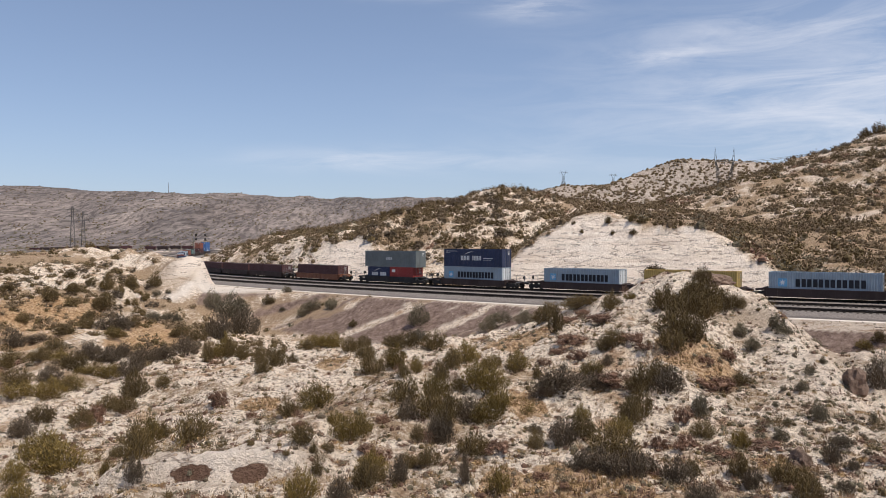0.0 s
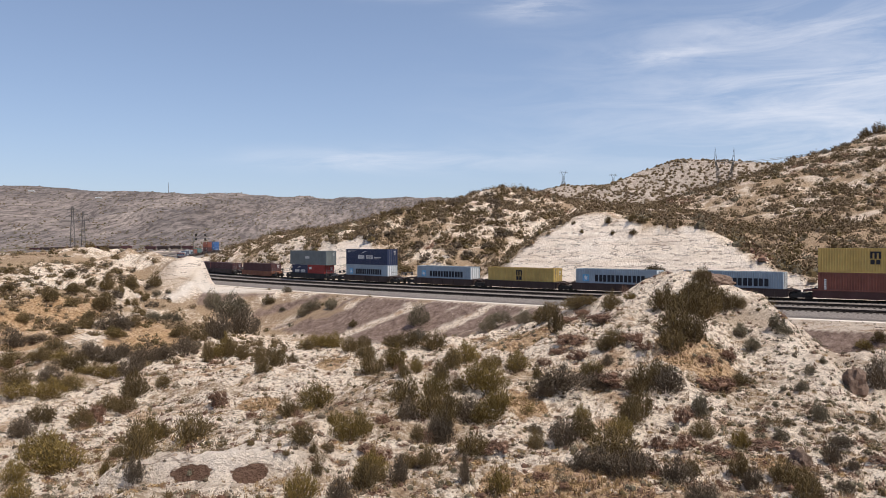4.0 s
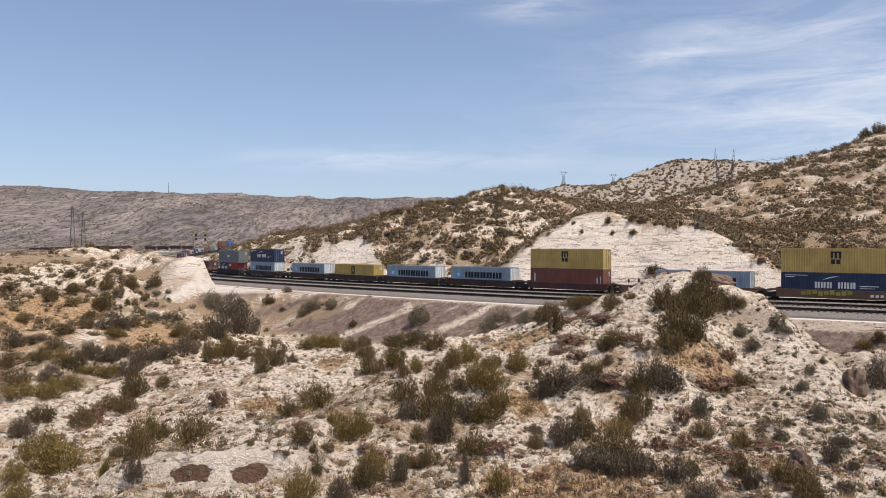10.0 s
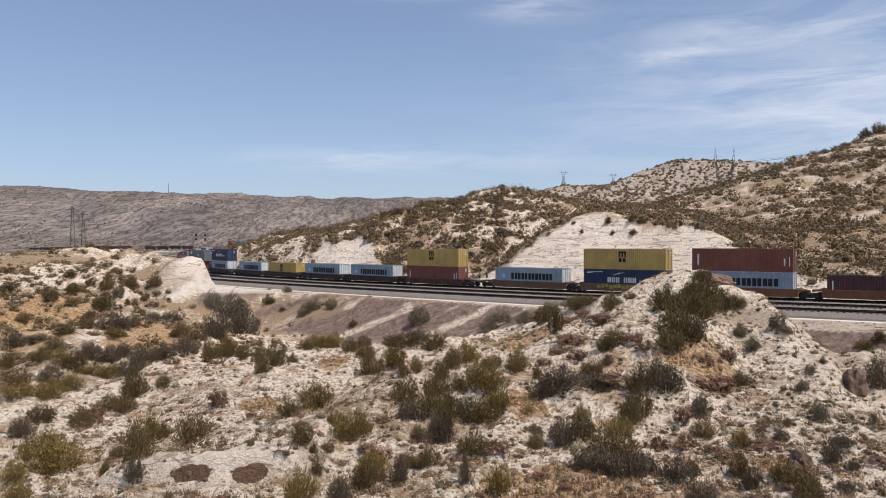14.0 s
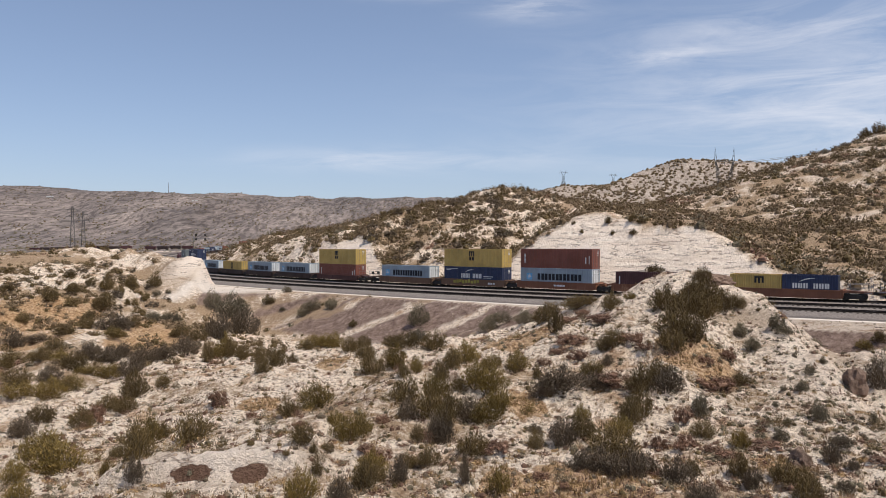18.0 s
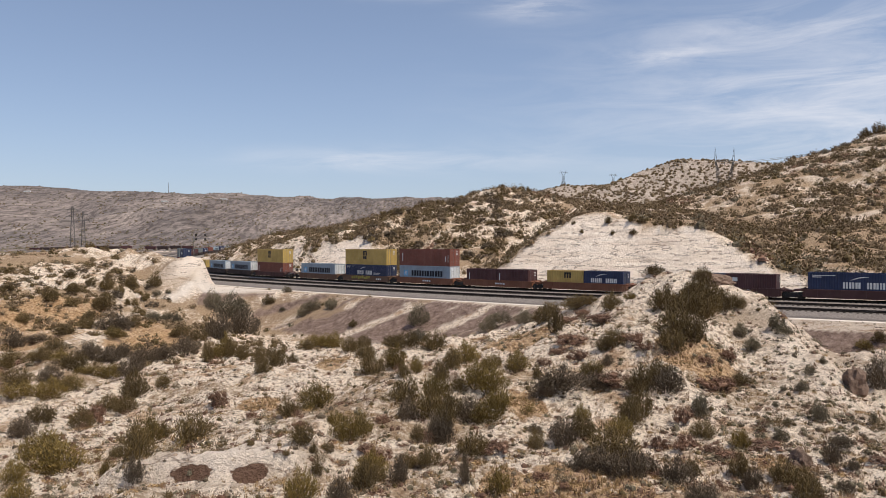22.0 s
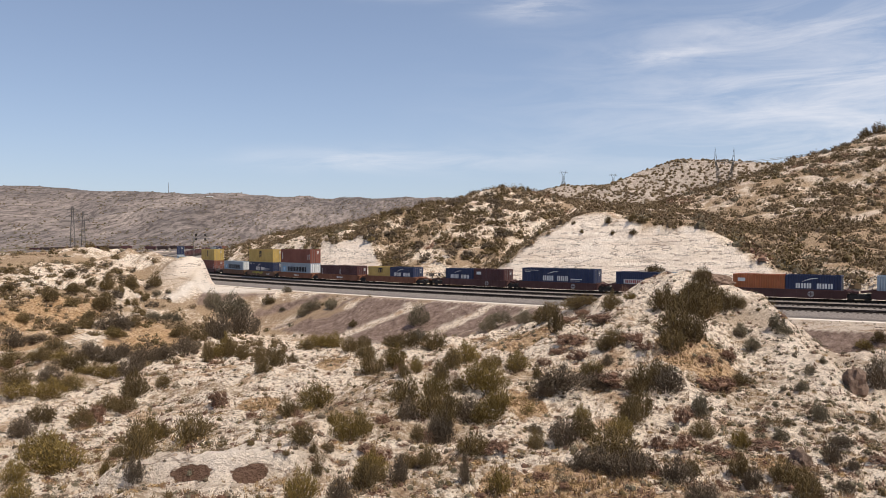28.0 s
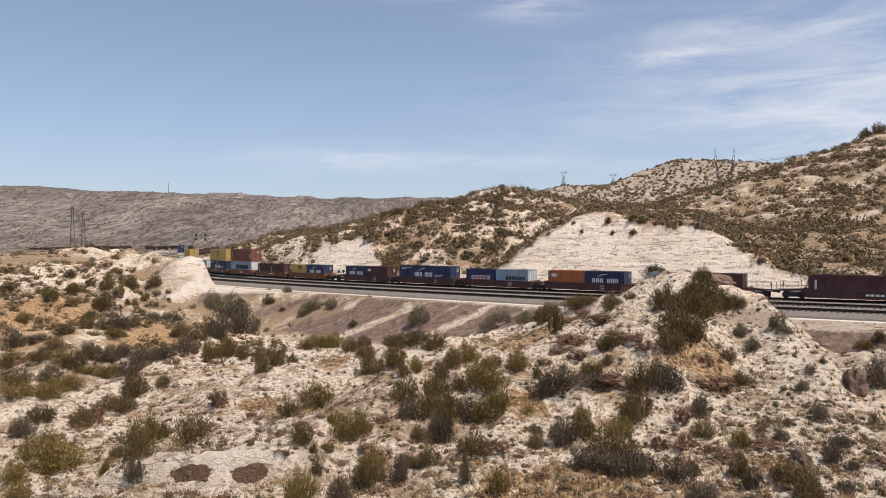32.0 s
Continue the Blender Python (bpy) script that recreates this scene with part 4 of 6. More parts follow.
def make_train():
    O, S = "own", "shared"
    # the head of the train, round the far bend
    far = ((-430.0, ("blue", "swoosh"), ("blue", "")), (-410.0, ("maroon", ""), ("brown", "")), (-394.0, None, None), (-378.0, ("teal", ""), None), (-362.0, ("brown", ""), None),
           (-346.0, ("grey_blue", "star"), None), (-326.0, ("navy", "swoosh"), None), (-310.0, ("grey_blue", "star"), None), (-294.0, ("brown", ""), None),
           (-278.0, ("navy", "swoosh"), None), (-262.0, ("grey", ""), None), (-246.0, ("maroon", ""), None))
    for u, lower, upper in far:
        unit(u, "dark", O, O, lower, upper)
    M53 = ("maroon", "", 2.4, 16.15)
    unit(-228.4, "dark", S, S, M53, None, "", 8.15)
    unit(-211.4, "dark", S, S, M53, None, "", 8.15)
    unit(-194.4, "dark", S, S, M53, None, "", 8.15)
    unit(-177.4, "dark", S, O, M53, None, "", 8.15)
    unit(-155.5, "rust", O, O, ("maroon", "", LO, 14.6), None, "", 7.6)
    unit(-132.78, "black", O, O, (("navy", "swoosh"), ("red", "corner")), ("grey", "oval", HC, 13.716))
    unit(-113.13, "dark", O, O, ("grey_blue", "star"), ("navy", "swoosh"))
    unit(-93.20, "dark", O, S, ("grey_blue", "star"))
    unit(-77.39, "dark", S, S, ("yellow", "stacked"))
    unit(-61.49, "dark", S, S, ("grey_blue", "star"))
    unit(-45.66, "dark", S, S, ("grey_blue", "star"))
    unit(-29.73, "maroon", S, O, ("brown", "upright"), ("yellow", "stacked"), "stripe")
    unit(-9.91, "tan", O, S, ("grey_blue", "star"), None)
    unit(5.80, "tan", S, S, ("navy", "swoosh"), ("yellow", "stacked"), "graffiti")
    unit(21.47, "rust", S, S, ("grey_blue", "star"), ("brown", "upright"), "bars")
    unit(37.29, "rust", S, S, (("maroon", "posts"), ("maroon", "posts")), None, "bars")
    unit(52.79, "rust", S, O, (("yellow", "stacked"), ("navy", "swoosh")), None)
    unit(72.68, "maroon", O, S, (("navy", "swoosh"), ("maroon", "corner")), None, "disc")
    unit(88.36, "maroon", S, S, ("navy", "swoosh"), None, "disc")
    unit(103.96, "maroon", S, S, (("navy", "panel"), ("grey_blue", "star")), None, "disc")
    unit(119.77, "maroon", S, S, (("orange", "corner"), ("navy", "swoosh")), None, "disc")
    unit(135.53, "maroon", S, O, (("grey_blue", ""), ("maroon", "posts")), None, "disc")
    unit(155.20, "maroon", O, O, ("maroon", "upright", LO), None, "bars")


make_train()


# ---------------------------------------------------------------- shrubs
def shrub_meshes(seed, sprigs, lobes, core=1):
    """Branches and a ragged crown, one metre wide, with its foot at the origin."""
    r = random.Random(seed)
    centres = []
    for k in range(lobes):
        a, d = r.uniform(0, 2 * math.pi), 0.40 * math.sqrt(r.random())
        centres.append((Vector((d * math.cos(a), d * math.sin(a), r.uniform(0.10, 0.56) * (1 - 0.9 * d))), r.uniform(0.08, 0.16)))
    bm = bmesh.new()
    for c, rad in centres[::2]:
        b = Vector((c.x * 0.25, c.y * 0.25, -0.08))
        m = (b + c) / 2 + Vector((r.uniform(-.04, .04), r.uniform(-.04, .04), 0))
        add_rod(bm, b, m, 0.017, 4, 0.012)
        add_rod(bm, m, c, 0.012, 4, 0.005)
        for _ in range(2):
            q = c + Vector((r.gauss(0, 1), r.gauss(0, 1), abs(r.gauss(0, 1)) + 0.3)).normalized() * rad * 1.35
            add_rod(bm, c, q, 0.006, 3, 0.002)
    wood = done(bm, "stem", WOOD)
    vs, fs = [], []

    def quad(p, axis, wide, long_):
        side = axis.cross(Vector((r.gauss(0, 1), r.gauss(0, 1), r.gauss(0, 1)))).normalized() * wide
        o = len(vs)
        vs.extend([tuple(p - side), tuple(p + side), tuple(p + axis * long_)])
        fs.append((o, o + 1, o + 2))
    for c, rad in centres:
        if core:
            # a ragged inner mass
            tmp = bmesh.new()
            bmesh.ops.create_icosphere(tmp, subdivisions=1, radius=rad * 0.72)
            o = len(vs)
            tmp.verts.index_update()
            for v in tmp.verts:
                k = r.uniform(0.6, 1.15)
                vs.append((c.x + v.co.x * k, c.y + v.co.y * k, c.z + v.co.z * k * 0.85))
            for f in tmp.faces:
                fs.append(tuple(o + v.index for v in f.verts))
            tmp.free()
    per = sprigs // lobes
    for c, rad in centres:
        for _ in range(per):
            n = Vector((r.gauss(0, 1), r.gauss(0, 1), r.gauss(0.25, 1))).normalized()
            p = c + n * rad * (1.25 * r.random() ** 0.45)
            p.z = max(p.z, 0.02)
            axis = (n * 0.7 + Vector((r.gauss(0, .4), r.gauss(0, .4), 0.8 + r.gauss(0, .3)))).normalized()
            quad(p, axis, r.uniform(0.006, 0.012), r.uniform(0.03, 0.085))
    return wood, vs, fs


def broom_meshes(seed, shoots, leaves, spread):
    """An open shrub of upright shoots that fan out from one foot, one metre wide and tall."""
    r = random.Random(seed)
    bm = bmesh.new()
    vs, fs = [], []
    lean = Vector((r.uniform(-0.08, 0.08), r.uniform(-0.08, 0.08), 0))
    bias = [r.uniform(0.72, 1.0) for _ in range(7)]
    for k in range(shoots):
        a, u = r.uniform(0, 2 * math.pi), math.sqrt(r.random())
        d = spread * u
        reach = bias[int(a / 6.2832 * 7) % 7] * r.uniform(0.72, 1.0)
        foot = Vector((0.12 * u * math.cos(a), 0.12 * u * math.sin(a), -0.06))
        tip = Vector((d * math.cos(a), d * math.sin(a), (1.0 - 0.62 * u ** 2.2) * reach)) + lean
        bend = (foot + tip) / 2 + Vector((math.cos(a), math.sin(a), 0)) * 0.09 * u - Vector((0, 0, 0.03))
        if k % 5 == 0:
            add_rod(bm, foot, bend, 0.010, 3, 0.007)
            add_rod(bm, bend, tip, 0.007, 3, 0.002)
        for _ in range(leaves):
            t = 0.22 + 0.80 * r.random() ** 0.8
            p = foot.lerp(bend, t).lerp(bend.lerp(tip, t), t)
            way = (tip - foot).normalized()
            spread_by = 0.030 + 0.045 * (1 - abs(2 * t - 1.1))
            p = p + Vector((r.gauss(0, 1), r.gauss(0, 1), r.gauss(0, 0.8))) * spread_by
            p.z = max(p.z, 0.01)
            axis = (way + Vector((r.gauss(0, .38), r.gauss(0, .38), r.gauss(0.1, .3)))).normalized()
            side = axis.cross(Vector((r.gauss(0, 1), r.gauss(0, 1), r.gauss(0, 1)))).normalized() * r.uniform(0.006, 0.013)
            o = len(vs)
            vs.extend([tuple(p - side), tuple(p + side), tuple(p + axis * r.uniform(0.045, 0.105))])
            fs.append((o, o + 1, o + 2))
    return done(bm, "stem", WOOD), vs, fs


SHAPES = [broom_meshes(100 + k, 62 + 6 * (k % 3), 40, 0.40 + 0.03 * (k % 3)) for k in range(8)]
CUSHIONS = (8, 9, 10)
SHAPES += [shrub_meshes(140 + k, 2000, 19 + 2 * k) for k in range(3)]
SLIGHT = (11, 12, 13, 14)
SHAPES += [broom_meshes(200 + k, 30, 24, 0.45) for k in range(4)]
ROUNDED = (15, 16, 17)
SHAPES += [shrub_meshes(240 + k, 850, 14 + 2 * k) for k in range(3)]
LEAF_WORDS = {"olive": "dark olive-green", "green": "yellow-green", "grey": "grey-green sage", "dusky": "dusky brown twiggy", "scrub": "dull brown-olive", "rust": "dry rust-brown", "straw": "straw-coloured"}
_crowns = {}


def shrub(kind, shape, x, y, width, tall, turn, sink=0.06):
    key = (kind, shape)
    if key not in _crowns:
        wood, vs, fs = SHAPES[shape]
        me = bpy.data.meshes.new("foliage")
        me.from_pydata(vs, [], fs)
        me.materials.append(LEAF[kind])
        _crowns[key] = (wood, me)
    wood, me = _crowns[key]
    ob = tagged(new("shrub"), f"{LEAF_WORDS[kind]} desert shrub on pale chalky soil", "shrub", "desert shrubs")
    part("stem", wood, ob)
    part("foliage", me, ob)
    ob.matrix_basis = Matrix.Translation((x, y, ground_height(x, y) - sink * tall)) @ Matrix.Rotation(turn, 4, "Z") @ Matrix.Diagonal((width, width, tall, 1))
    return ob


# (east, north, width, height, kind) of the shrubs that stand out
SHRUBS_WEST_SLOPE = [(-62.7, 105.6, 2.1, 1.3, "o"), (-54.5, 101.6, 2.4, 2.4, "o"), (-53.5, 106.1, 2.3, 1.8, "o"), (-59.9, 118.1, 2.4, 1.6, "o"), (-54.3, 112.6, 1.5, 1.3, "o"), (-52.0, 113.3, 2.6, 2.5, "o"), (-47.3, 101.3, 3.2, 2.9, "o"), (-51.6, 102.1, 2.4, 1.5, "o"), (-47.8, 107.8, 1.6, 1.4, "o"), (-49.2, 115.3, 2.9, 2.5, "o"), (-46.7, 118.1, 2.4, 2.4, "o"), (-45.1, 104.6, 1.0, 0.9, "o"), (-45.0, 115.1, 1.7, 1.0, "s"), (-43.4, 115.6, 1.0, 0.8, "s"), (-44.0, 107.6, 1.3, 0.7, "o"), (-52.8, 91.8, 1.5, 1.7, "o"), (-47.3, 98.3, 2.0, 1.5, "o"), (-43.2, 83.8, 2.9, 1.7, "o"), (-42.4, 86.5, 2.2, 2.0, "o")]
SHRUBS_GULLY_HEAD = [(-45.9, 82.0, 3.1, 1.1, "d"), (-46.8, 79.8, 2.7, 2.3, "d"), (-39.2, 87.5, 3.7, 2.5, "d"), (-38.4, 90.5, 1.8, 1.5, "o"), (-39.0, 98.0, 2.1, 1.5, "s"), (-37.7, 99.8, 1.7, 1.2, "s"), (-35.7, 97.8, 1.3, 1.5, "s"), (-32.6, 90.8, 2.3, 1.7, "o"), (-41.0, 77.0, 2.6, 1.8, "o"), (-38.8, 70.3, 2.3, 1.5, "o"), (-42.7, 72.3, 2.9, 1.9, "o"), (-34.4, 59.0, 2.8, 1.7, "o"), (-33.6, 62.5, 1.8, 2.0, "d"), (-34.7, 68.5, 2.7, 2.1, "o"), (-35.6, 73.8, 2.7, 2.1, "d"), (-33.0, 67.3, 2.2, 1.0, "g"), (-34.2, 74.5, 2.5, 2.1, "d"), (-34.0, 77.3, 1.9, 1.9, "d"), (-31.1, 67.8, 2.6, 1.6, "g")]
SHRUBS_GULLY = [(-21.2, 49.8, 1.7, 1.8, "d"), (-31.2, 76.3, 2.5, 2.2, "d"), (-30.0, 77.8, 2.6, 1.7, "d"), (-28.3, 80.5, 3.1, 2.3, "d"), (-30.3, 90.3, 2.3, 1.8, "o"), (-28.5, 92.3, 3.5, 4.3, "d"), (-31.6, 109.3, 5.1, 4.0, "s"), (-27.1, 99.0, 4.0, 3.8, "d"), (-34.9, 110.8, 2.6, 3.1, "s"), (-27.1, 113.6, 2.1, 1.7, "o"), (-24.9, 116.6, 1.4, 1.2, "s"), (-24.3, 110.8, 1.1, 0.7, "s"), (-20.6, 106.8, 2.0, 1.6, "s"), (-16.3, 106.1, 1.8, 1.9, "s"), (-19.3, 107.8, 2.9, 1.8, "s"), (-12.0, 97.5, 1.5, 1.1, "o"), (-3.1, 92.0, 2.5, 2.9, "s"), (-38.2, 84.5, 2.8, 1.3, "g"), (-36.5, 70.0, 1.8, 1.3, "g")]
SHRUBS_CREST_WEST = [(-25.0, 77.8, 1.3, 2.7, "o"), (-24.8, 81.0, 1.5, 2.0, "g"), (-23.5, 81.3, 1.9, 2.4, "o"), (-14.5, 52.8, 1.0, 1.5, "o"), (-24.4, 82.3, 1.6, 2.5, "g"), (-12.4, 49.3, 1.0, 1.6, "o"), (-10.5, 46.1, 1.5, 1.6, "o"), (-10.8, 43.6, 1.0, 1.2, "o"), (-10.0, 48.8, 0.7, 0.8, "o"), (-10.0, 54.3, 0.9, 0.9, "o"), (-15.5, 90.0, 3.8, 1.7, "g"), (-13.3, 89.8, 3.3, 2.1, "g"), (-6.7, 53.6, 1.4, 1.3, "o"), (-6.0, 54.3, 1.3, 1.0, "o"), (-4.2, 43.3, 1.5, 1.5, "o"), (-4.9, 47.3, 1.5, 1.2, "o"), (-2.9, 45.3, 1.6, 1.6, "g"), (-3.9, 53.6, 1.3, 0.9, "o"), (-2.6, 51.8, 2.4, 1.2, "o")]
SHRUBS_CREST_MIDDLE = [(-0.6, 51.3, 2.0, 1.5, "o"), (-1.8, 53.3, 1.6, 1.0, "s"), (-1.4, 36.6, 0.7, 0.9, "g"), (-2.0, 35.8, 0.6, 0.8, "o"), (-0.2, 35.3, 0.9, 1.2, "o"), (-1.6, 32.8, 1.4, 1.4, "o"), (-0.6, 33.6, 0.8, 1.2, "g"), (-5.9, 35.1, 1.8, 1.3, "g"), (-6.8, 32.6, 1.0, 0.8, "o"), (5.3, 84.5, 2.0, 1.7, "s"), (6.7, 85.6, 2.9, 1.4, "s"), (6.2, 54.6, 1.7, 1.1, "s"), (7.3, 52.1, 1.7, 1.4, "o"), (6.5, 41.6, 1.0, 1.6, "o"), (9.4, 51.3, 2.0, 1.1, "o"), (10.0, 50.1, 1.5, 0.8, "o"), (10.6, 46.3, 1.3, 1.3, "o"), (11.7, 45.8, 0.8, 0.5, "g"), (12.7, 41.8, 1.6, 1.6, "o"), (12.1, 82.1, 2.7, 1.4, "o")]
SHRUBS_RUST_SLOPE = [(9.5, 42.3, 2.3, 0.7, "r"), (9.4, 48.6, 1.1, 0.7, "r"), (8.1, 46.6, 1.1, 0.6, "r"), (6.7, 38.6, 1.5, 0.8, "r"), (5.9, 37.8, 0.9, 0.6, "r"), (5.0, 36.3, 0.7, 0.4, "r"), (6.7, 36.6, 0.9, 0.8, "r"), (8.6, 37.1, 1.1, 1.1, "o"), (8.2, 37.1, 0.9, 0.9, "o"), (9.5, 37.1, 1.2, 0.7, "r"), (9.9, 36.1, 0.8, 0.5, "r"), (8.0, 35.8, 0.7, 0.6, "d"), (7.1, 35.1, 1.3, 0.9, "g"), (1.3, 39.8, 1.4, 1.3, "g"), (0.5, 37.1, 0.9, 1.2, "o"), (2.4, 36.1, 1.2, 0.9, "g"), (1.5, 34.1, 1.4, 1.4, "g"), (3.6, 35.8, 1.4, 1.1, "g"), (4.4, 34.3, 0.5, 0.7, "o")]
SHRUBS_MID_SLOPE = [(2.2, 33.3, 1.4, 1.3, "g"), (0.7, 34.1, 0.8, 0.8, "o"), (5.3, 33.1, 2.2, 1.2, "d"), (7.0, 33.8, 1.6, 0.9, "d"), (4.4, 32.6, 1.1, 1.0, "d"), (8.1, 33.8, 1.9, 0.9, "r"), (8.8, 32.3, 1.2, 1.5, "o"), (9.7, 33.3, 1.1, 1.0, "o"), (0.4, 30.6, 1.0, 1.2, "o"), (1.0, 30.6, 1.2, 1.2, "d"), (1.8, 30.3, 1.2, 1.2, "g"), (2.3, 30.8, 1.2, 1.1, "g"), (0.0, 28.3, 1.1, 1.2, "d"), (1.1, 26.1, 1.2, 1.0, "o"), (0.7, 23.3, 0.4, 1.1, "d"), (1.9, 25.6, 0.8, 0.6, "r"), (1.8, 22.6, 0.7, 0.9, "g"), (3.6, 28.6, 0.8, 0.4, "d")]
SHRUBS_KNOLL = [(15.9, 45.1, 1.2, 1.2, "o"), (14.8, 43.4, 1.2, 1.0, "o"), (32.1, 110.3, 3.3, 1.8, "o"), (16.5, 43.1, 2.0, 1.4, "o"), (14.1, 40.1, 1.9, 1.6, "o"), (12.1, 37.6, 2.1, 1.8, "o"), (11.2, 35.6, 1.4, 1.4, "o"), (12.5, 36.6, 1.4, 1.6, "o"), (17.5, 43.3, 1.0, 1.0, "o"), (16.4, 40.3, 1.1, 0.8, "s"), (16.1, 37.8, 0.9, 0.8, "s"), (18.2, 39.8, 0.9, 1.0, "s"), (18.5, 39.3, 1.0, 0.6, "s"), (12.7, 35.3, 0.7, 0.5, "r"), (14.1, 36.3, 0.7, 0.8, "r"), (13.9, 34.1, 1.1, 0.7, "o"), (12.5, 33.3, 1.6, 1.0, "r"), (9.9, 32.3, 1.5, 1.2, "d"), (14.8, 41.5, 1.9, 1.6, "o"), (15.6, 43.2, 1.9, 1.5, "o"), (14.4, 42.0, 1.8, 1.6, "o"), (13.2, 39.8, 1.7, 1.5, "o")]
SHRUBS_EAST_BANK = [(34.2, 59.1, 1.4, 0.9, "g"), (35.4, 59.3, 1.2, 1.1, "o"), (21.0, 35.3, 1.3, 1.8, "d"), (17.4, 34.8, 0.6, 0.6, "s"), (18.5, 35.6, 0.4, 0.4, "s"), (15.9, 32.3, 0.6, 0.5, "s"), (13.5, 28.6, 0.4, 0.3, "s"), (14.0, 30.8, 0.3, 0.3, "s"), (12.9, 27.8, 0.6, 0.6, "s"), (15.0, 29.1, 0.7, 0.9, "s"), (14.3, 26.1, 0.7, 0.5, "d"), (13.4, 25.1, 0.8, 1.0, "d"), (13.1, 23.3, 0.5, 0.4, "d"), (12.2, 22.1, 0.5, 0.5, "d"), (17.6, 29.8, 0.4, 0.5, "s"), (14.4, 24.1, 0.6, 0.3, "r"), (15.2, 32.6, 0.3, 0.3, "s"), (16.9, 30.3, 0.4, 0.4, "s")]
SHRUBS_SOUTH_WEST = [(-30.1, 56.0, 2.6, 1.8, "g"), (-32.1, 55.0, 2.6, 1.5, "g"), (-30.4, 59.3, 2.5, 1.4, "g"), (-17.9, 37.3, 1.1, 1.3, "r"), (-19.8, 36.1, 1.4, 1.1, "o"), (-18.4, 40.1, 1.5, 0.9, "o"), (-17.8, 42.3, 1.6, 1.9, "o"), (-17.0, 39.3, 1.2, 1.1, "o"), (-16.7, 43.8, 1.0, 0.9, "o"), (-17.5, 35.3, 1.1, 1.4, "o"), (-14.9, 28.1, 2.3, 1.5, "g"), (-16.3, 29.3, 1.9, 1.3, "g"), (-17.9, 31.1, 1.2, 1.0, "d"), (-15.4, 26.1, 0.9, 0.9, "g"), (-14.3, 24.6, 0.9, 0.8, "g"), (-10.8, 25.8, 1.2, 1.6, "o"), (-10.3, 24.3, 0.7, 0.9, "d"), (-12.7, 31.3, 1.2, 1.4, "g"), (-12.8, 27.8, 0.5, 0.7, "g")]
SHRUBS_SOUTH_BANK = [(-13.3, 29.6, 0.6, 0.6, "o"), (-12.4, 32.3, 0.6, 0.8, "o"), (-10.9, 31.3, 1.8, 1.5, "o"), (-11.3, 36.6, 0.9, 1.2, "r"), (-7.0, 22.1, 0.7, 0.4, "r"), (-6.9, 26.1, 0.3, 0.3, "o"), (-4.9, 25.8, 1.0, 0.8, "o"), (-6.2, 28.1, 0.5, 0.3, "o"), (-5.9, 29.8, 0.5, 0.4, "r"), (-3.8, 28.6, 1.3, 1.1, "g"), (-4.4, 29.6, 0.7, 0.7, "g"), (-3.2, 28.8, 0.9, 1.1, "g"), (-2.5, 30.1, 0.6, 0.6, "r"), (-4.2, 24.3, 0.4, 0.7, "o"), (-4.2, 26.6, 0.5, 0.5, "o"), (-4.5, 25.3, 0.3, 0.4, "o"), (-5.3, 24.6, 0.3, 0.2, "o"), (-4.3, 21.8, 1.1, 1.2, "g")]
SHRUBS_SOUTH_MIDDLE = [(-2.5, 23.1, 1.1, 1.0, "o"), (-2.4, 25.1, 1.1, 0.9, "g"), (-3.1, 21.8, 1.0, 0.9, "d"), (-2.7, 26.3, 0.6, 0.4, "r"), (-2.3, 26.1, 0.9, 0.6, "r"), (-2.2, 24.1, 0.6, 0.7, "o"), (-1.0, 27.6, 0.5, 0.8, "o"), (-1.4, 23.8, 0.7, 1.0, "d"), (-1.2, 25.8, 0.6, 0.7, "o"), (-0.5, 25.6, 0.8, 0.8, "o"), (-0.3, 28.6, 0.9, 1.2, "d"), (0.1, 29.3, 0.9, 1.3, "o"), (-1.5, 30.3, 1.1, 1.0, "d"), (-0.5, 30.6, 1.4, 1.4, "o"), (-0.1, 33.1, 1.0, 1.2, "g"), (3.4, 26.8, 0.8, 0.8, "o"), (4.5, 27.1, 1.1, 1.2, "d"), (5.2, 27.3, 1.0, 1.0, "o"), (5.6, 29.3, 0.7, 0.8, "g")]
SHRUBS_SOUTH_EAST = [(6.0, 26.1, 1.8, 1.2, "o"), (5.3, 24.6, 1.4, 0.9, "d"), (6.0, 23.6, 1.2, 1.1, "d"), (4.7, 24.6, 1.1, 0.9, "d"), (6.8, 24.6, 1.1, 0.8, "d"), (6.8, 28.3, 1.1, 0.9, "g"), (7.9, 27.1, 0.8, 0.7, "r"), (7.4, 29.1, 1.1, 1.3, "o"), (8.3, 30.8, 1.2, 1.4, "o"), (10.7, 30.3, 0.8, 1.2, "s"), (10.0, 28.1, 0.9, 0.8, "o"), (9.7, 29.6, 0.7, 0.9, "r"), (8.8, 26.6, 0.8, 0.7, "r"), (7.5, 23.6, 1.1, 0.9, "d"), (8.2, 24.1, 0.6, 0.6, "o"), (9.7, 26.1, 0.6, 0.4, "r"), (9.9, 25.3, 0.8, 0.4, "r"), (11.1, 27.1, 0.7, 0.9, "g")]
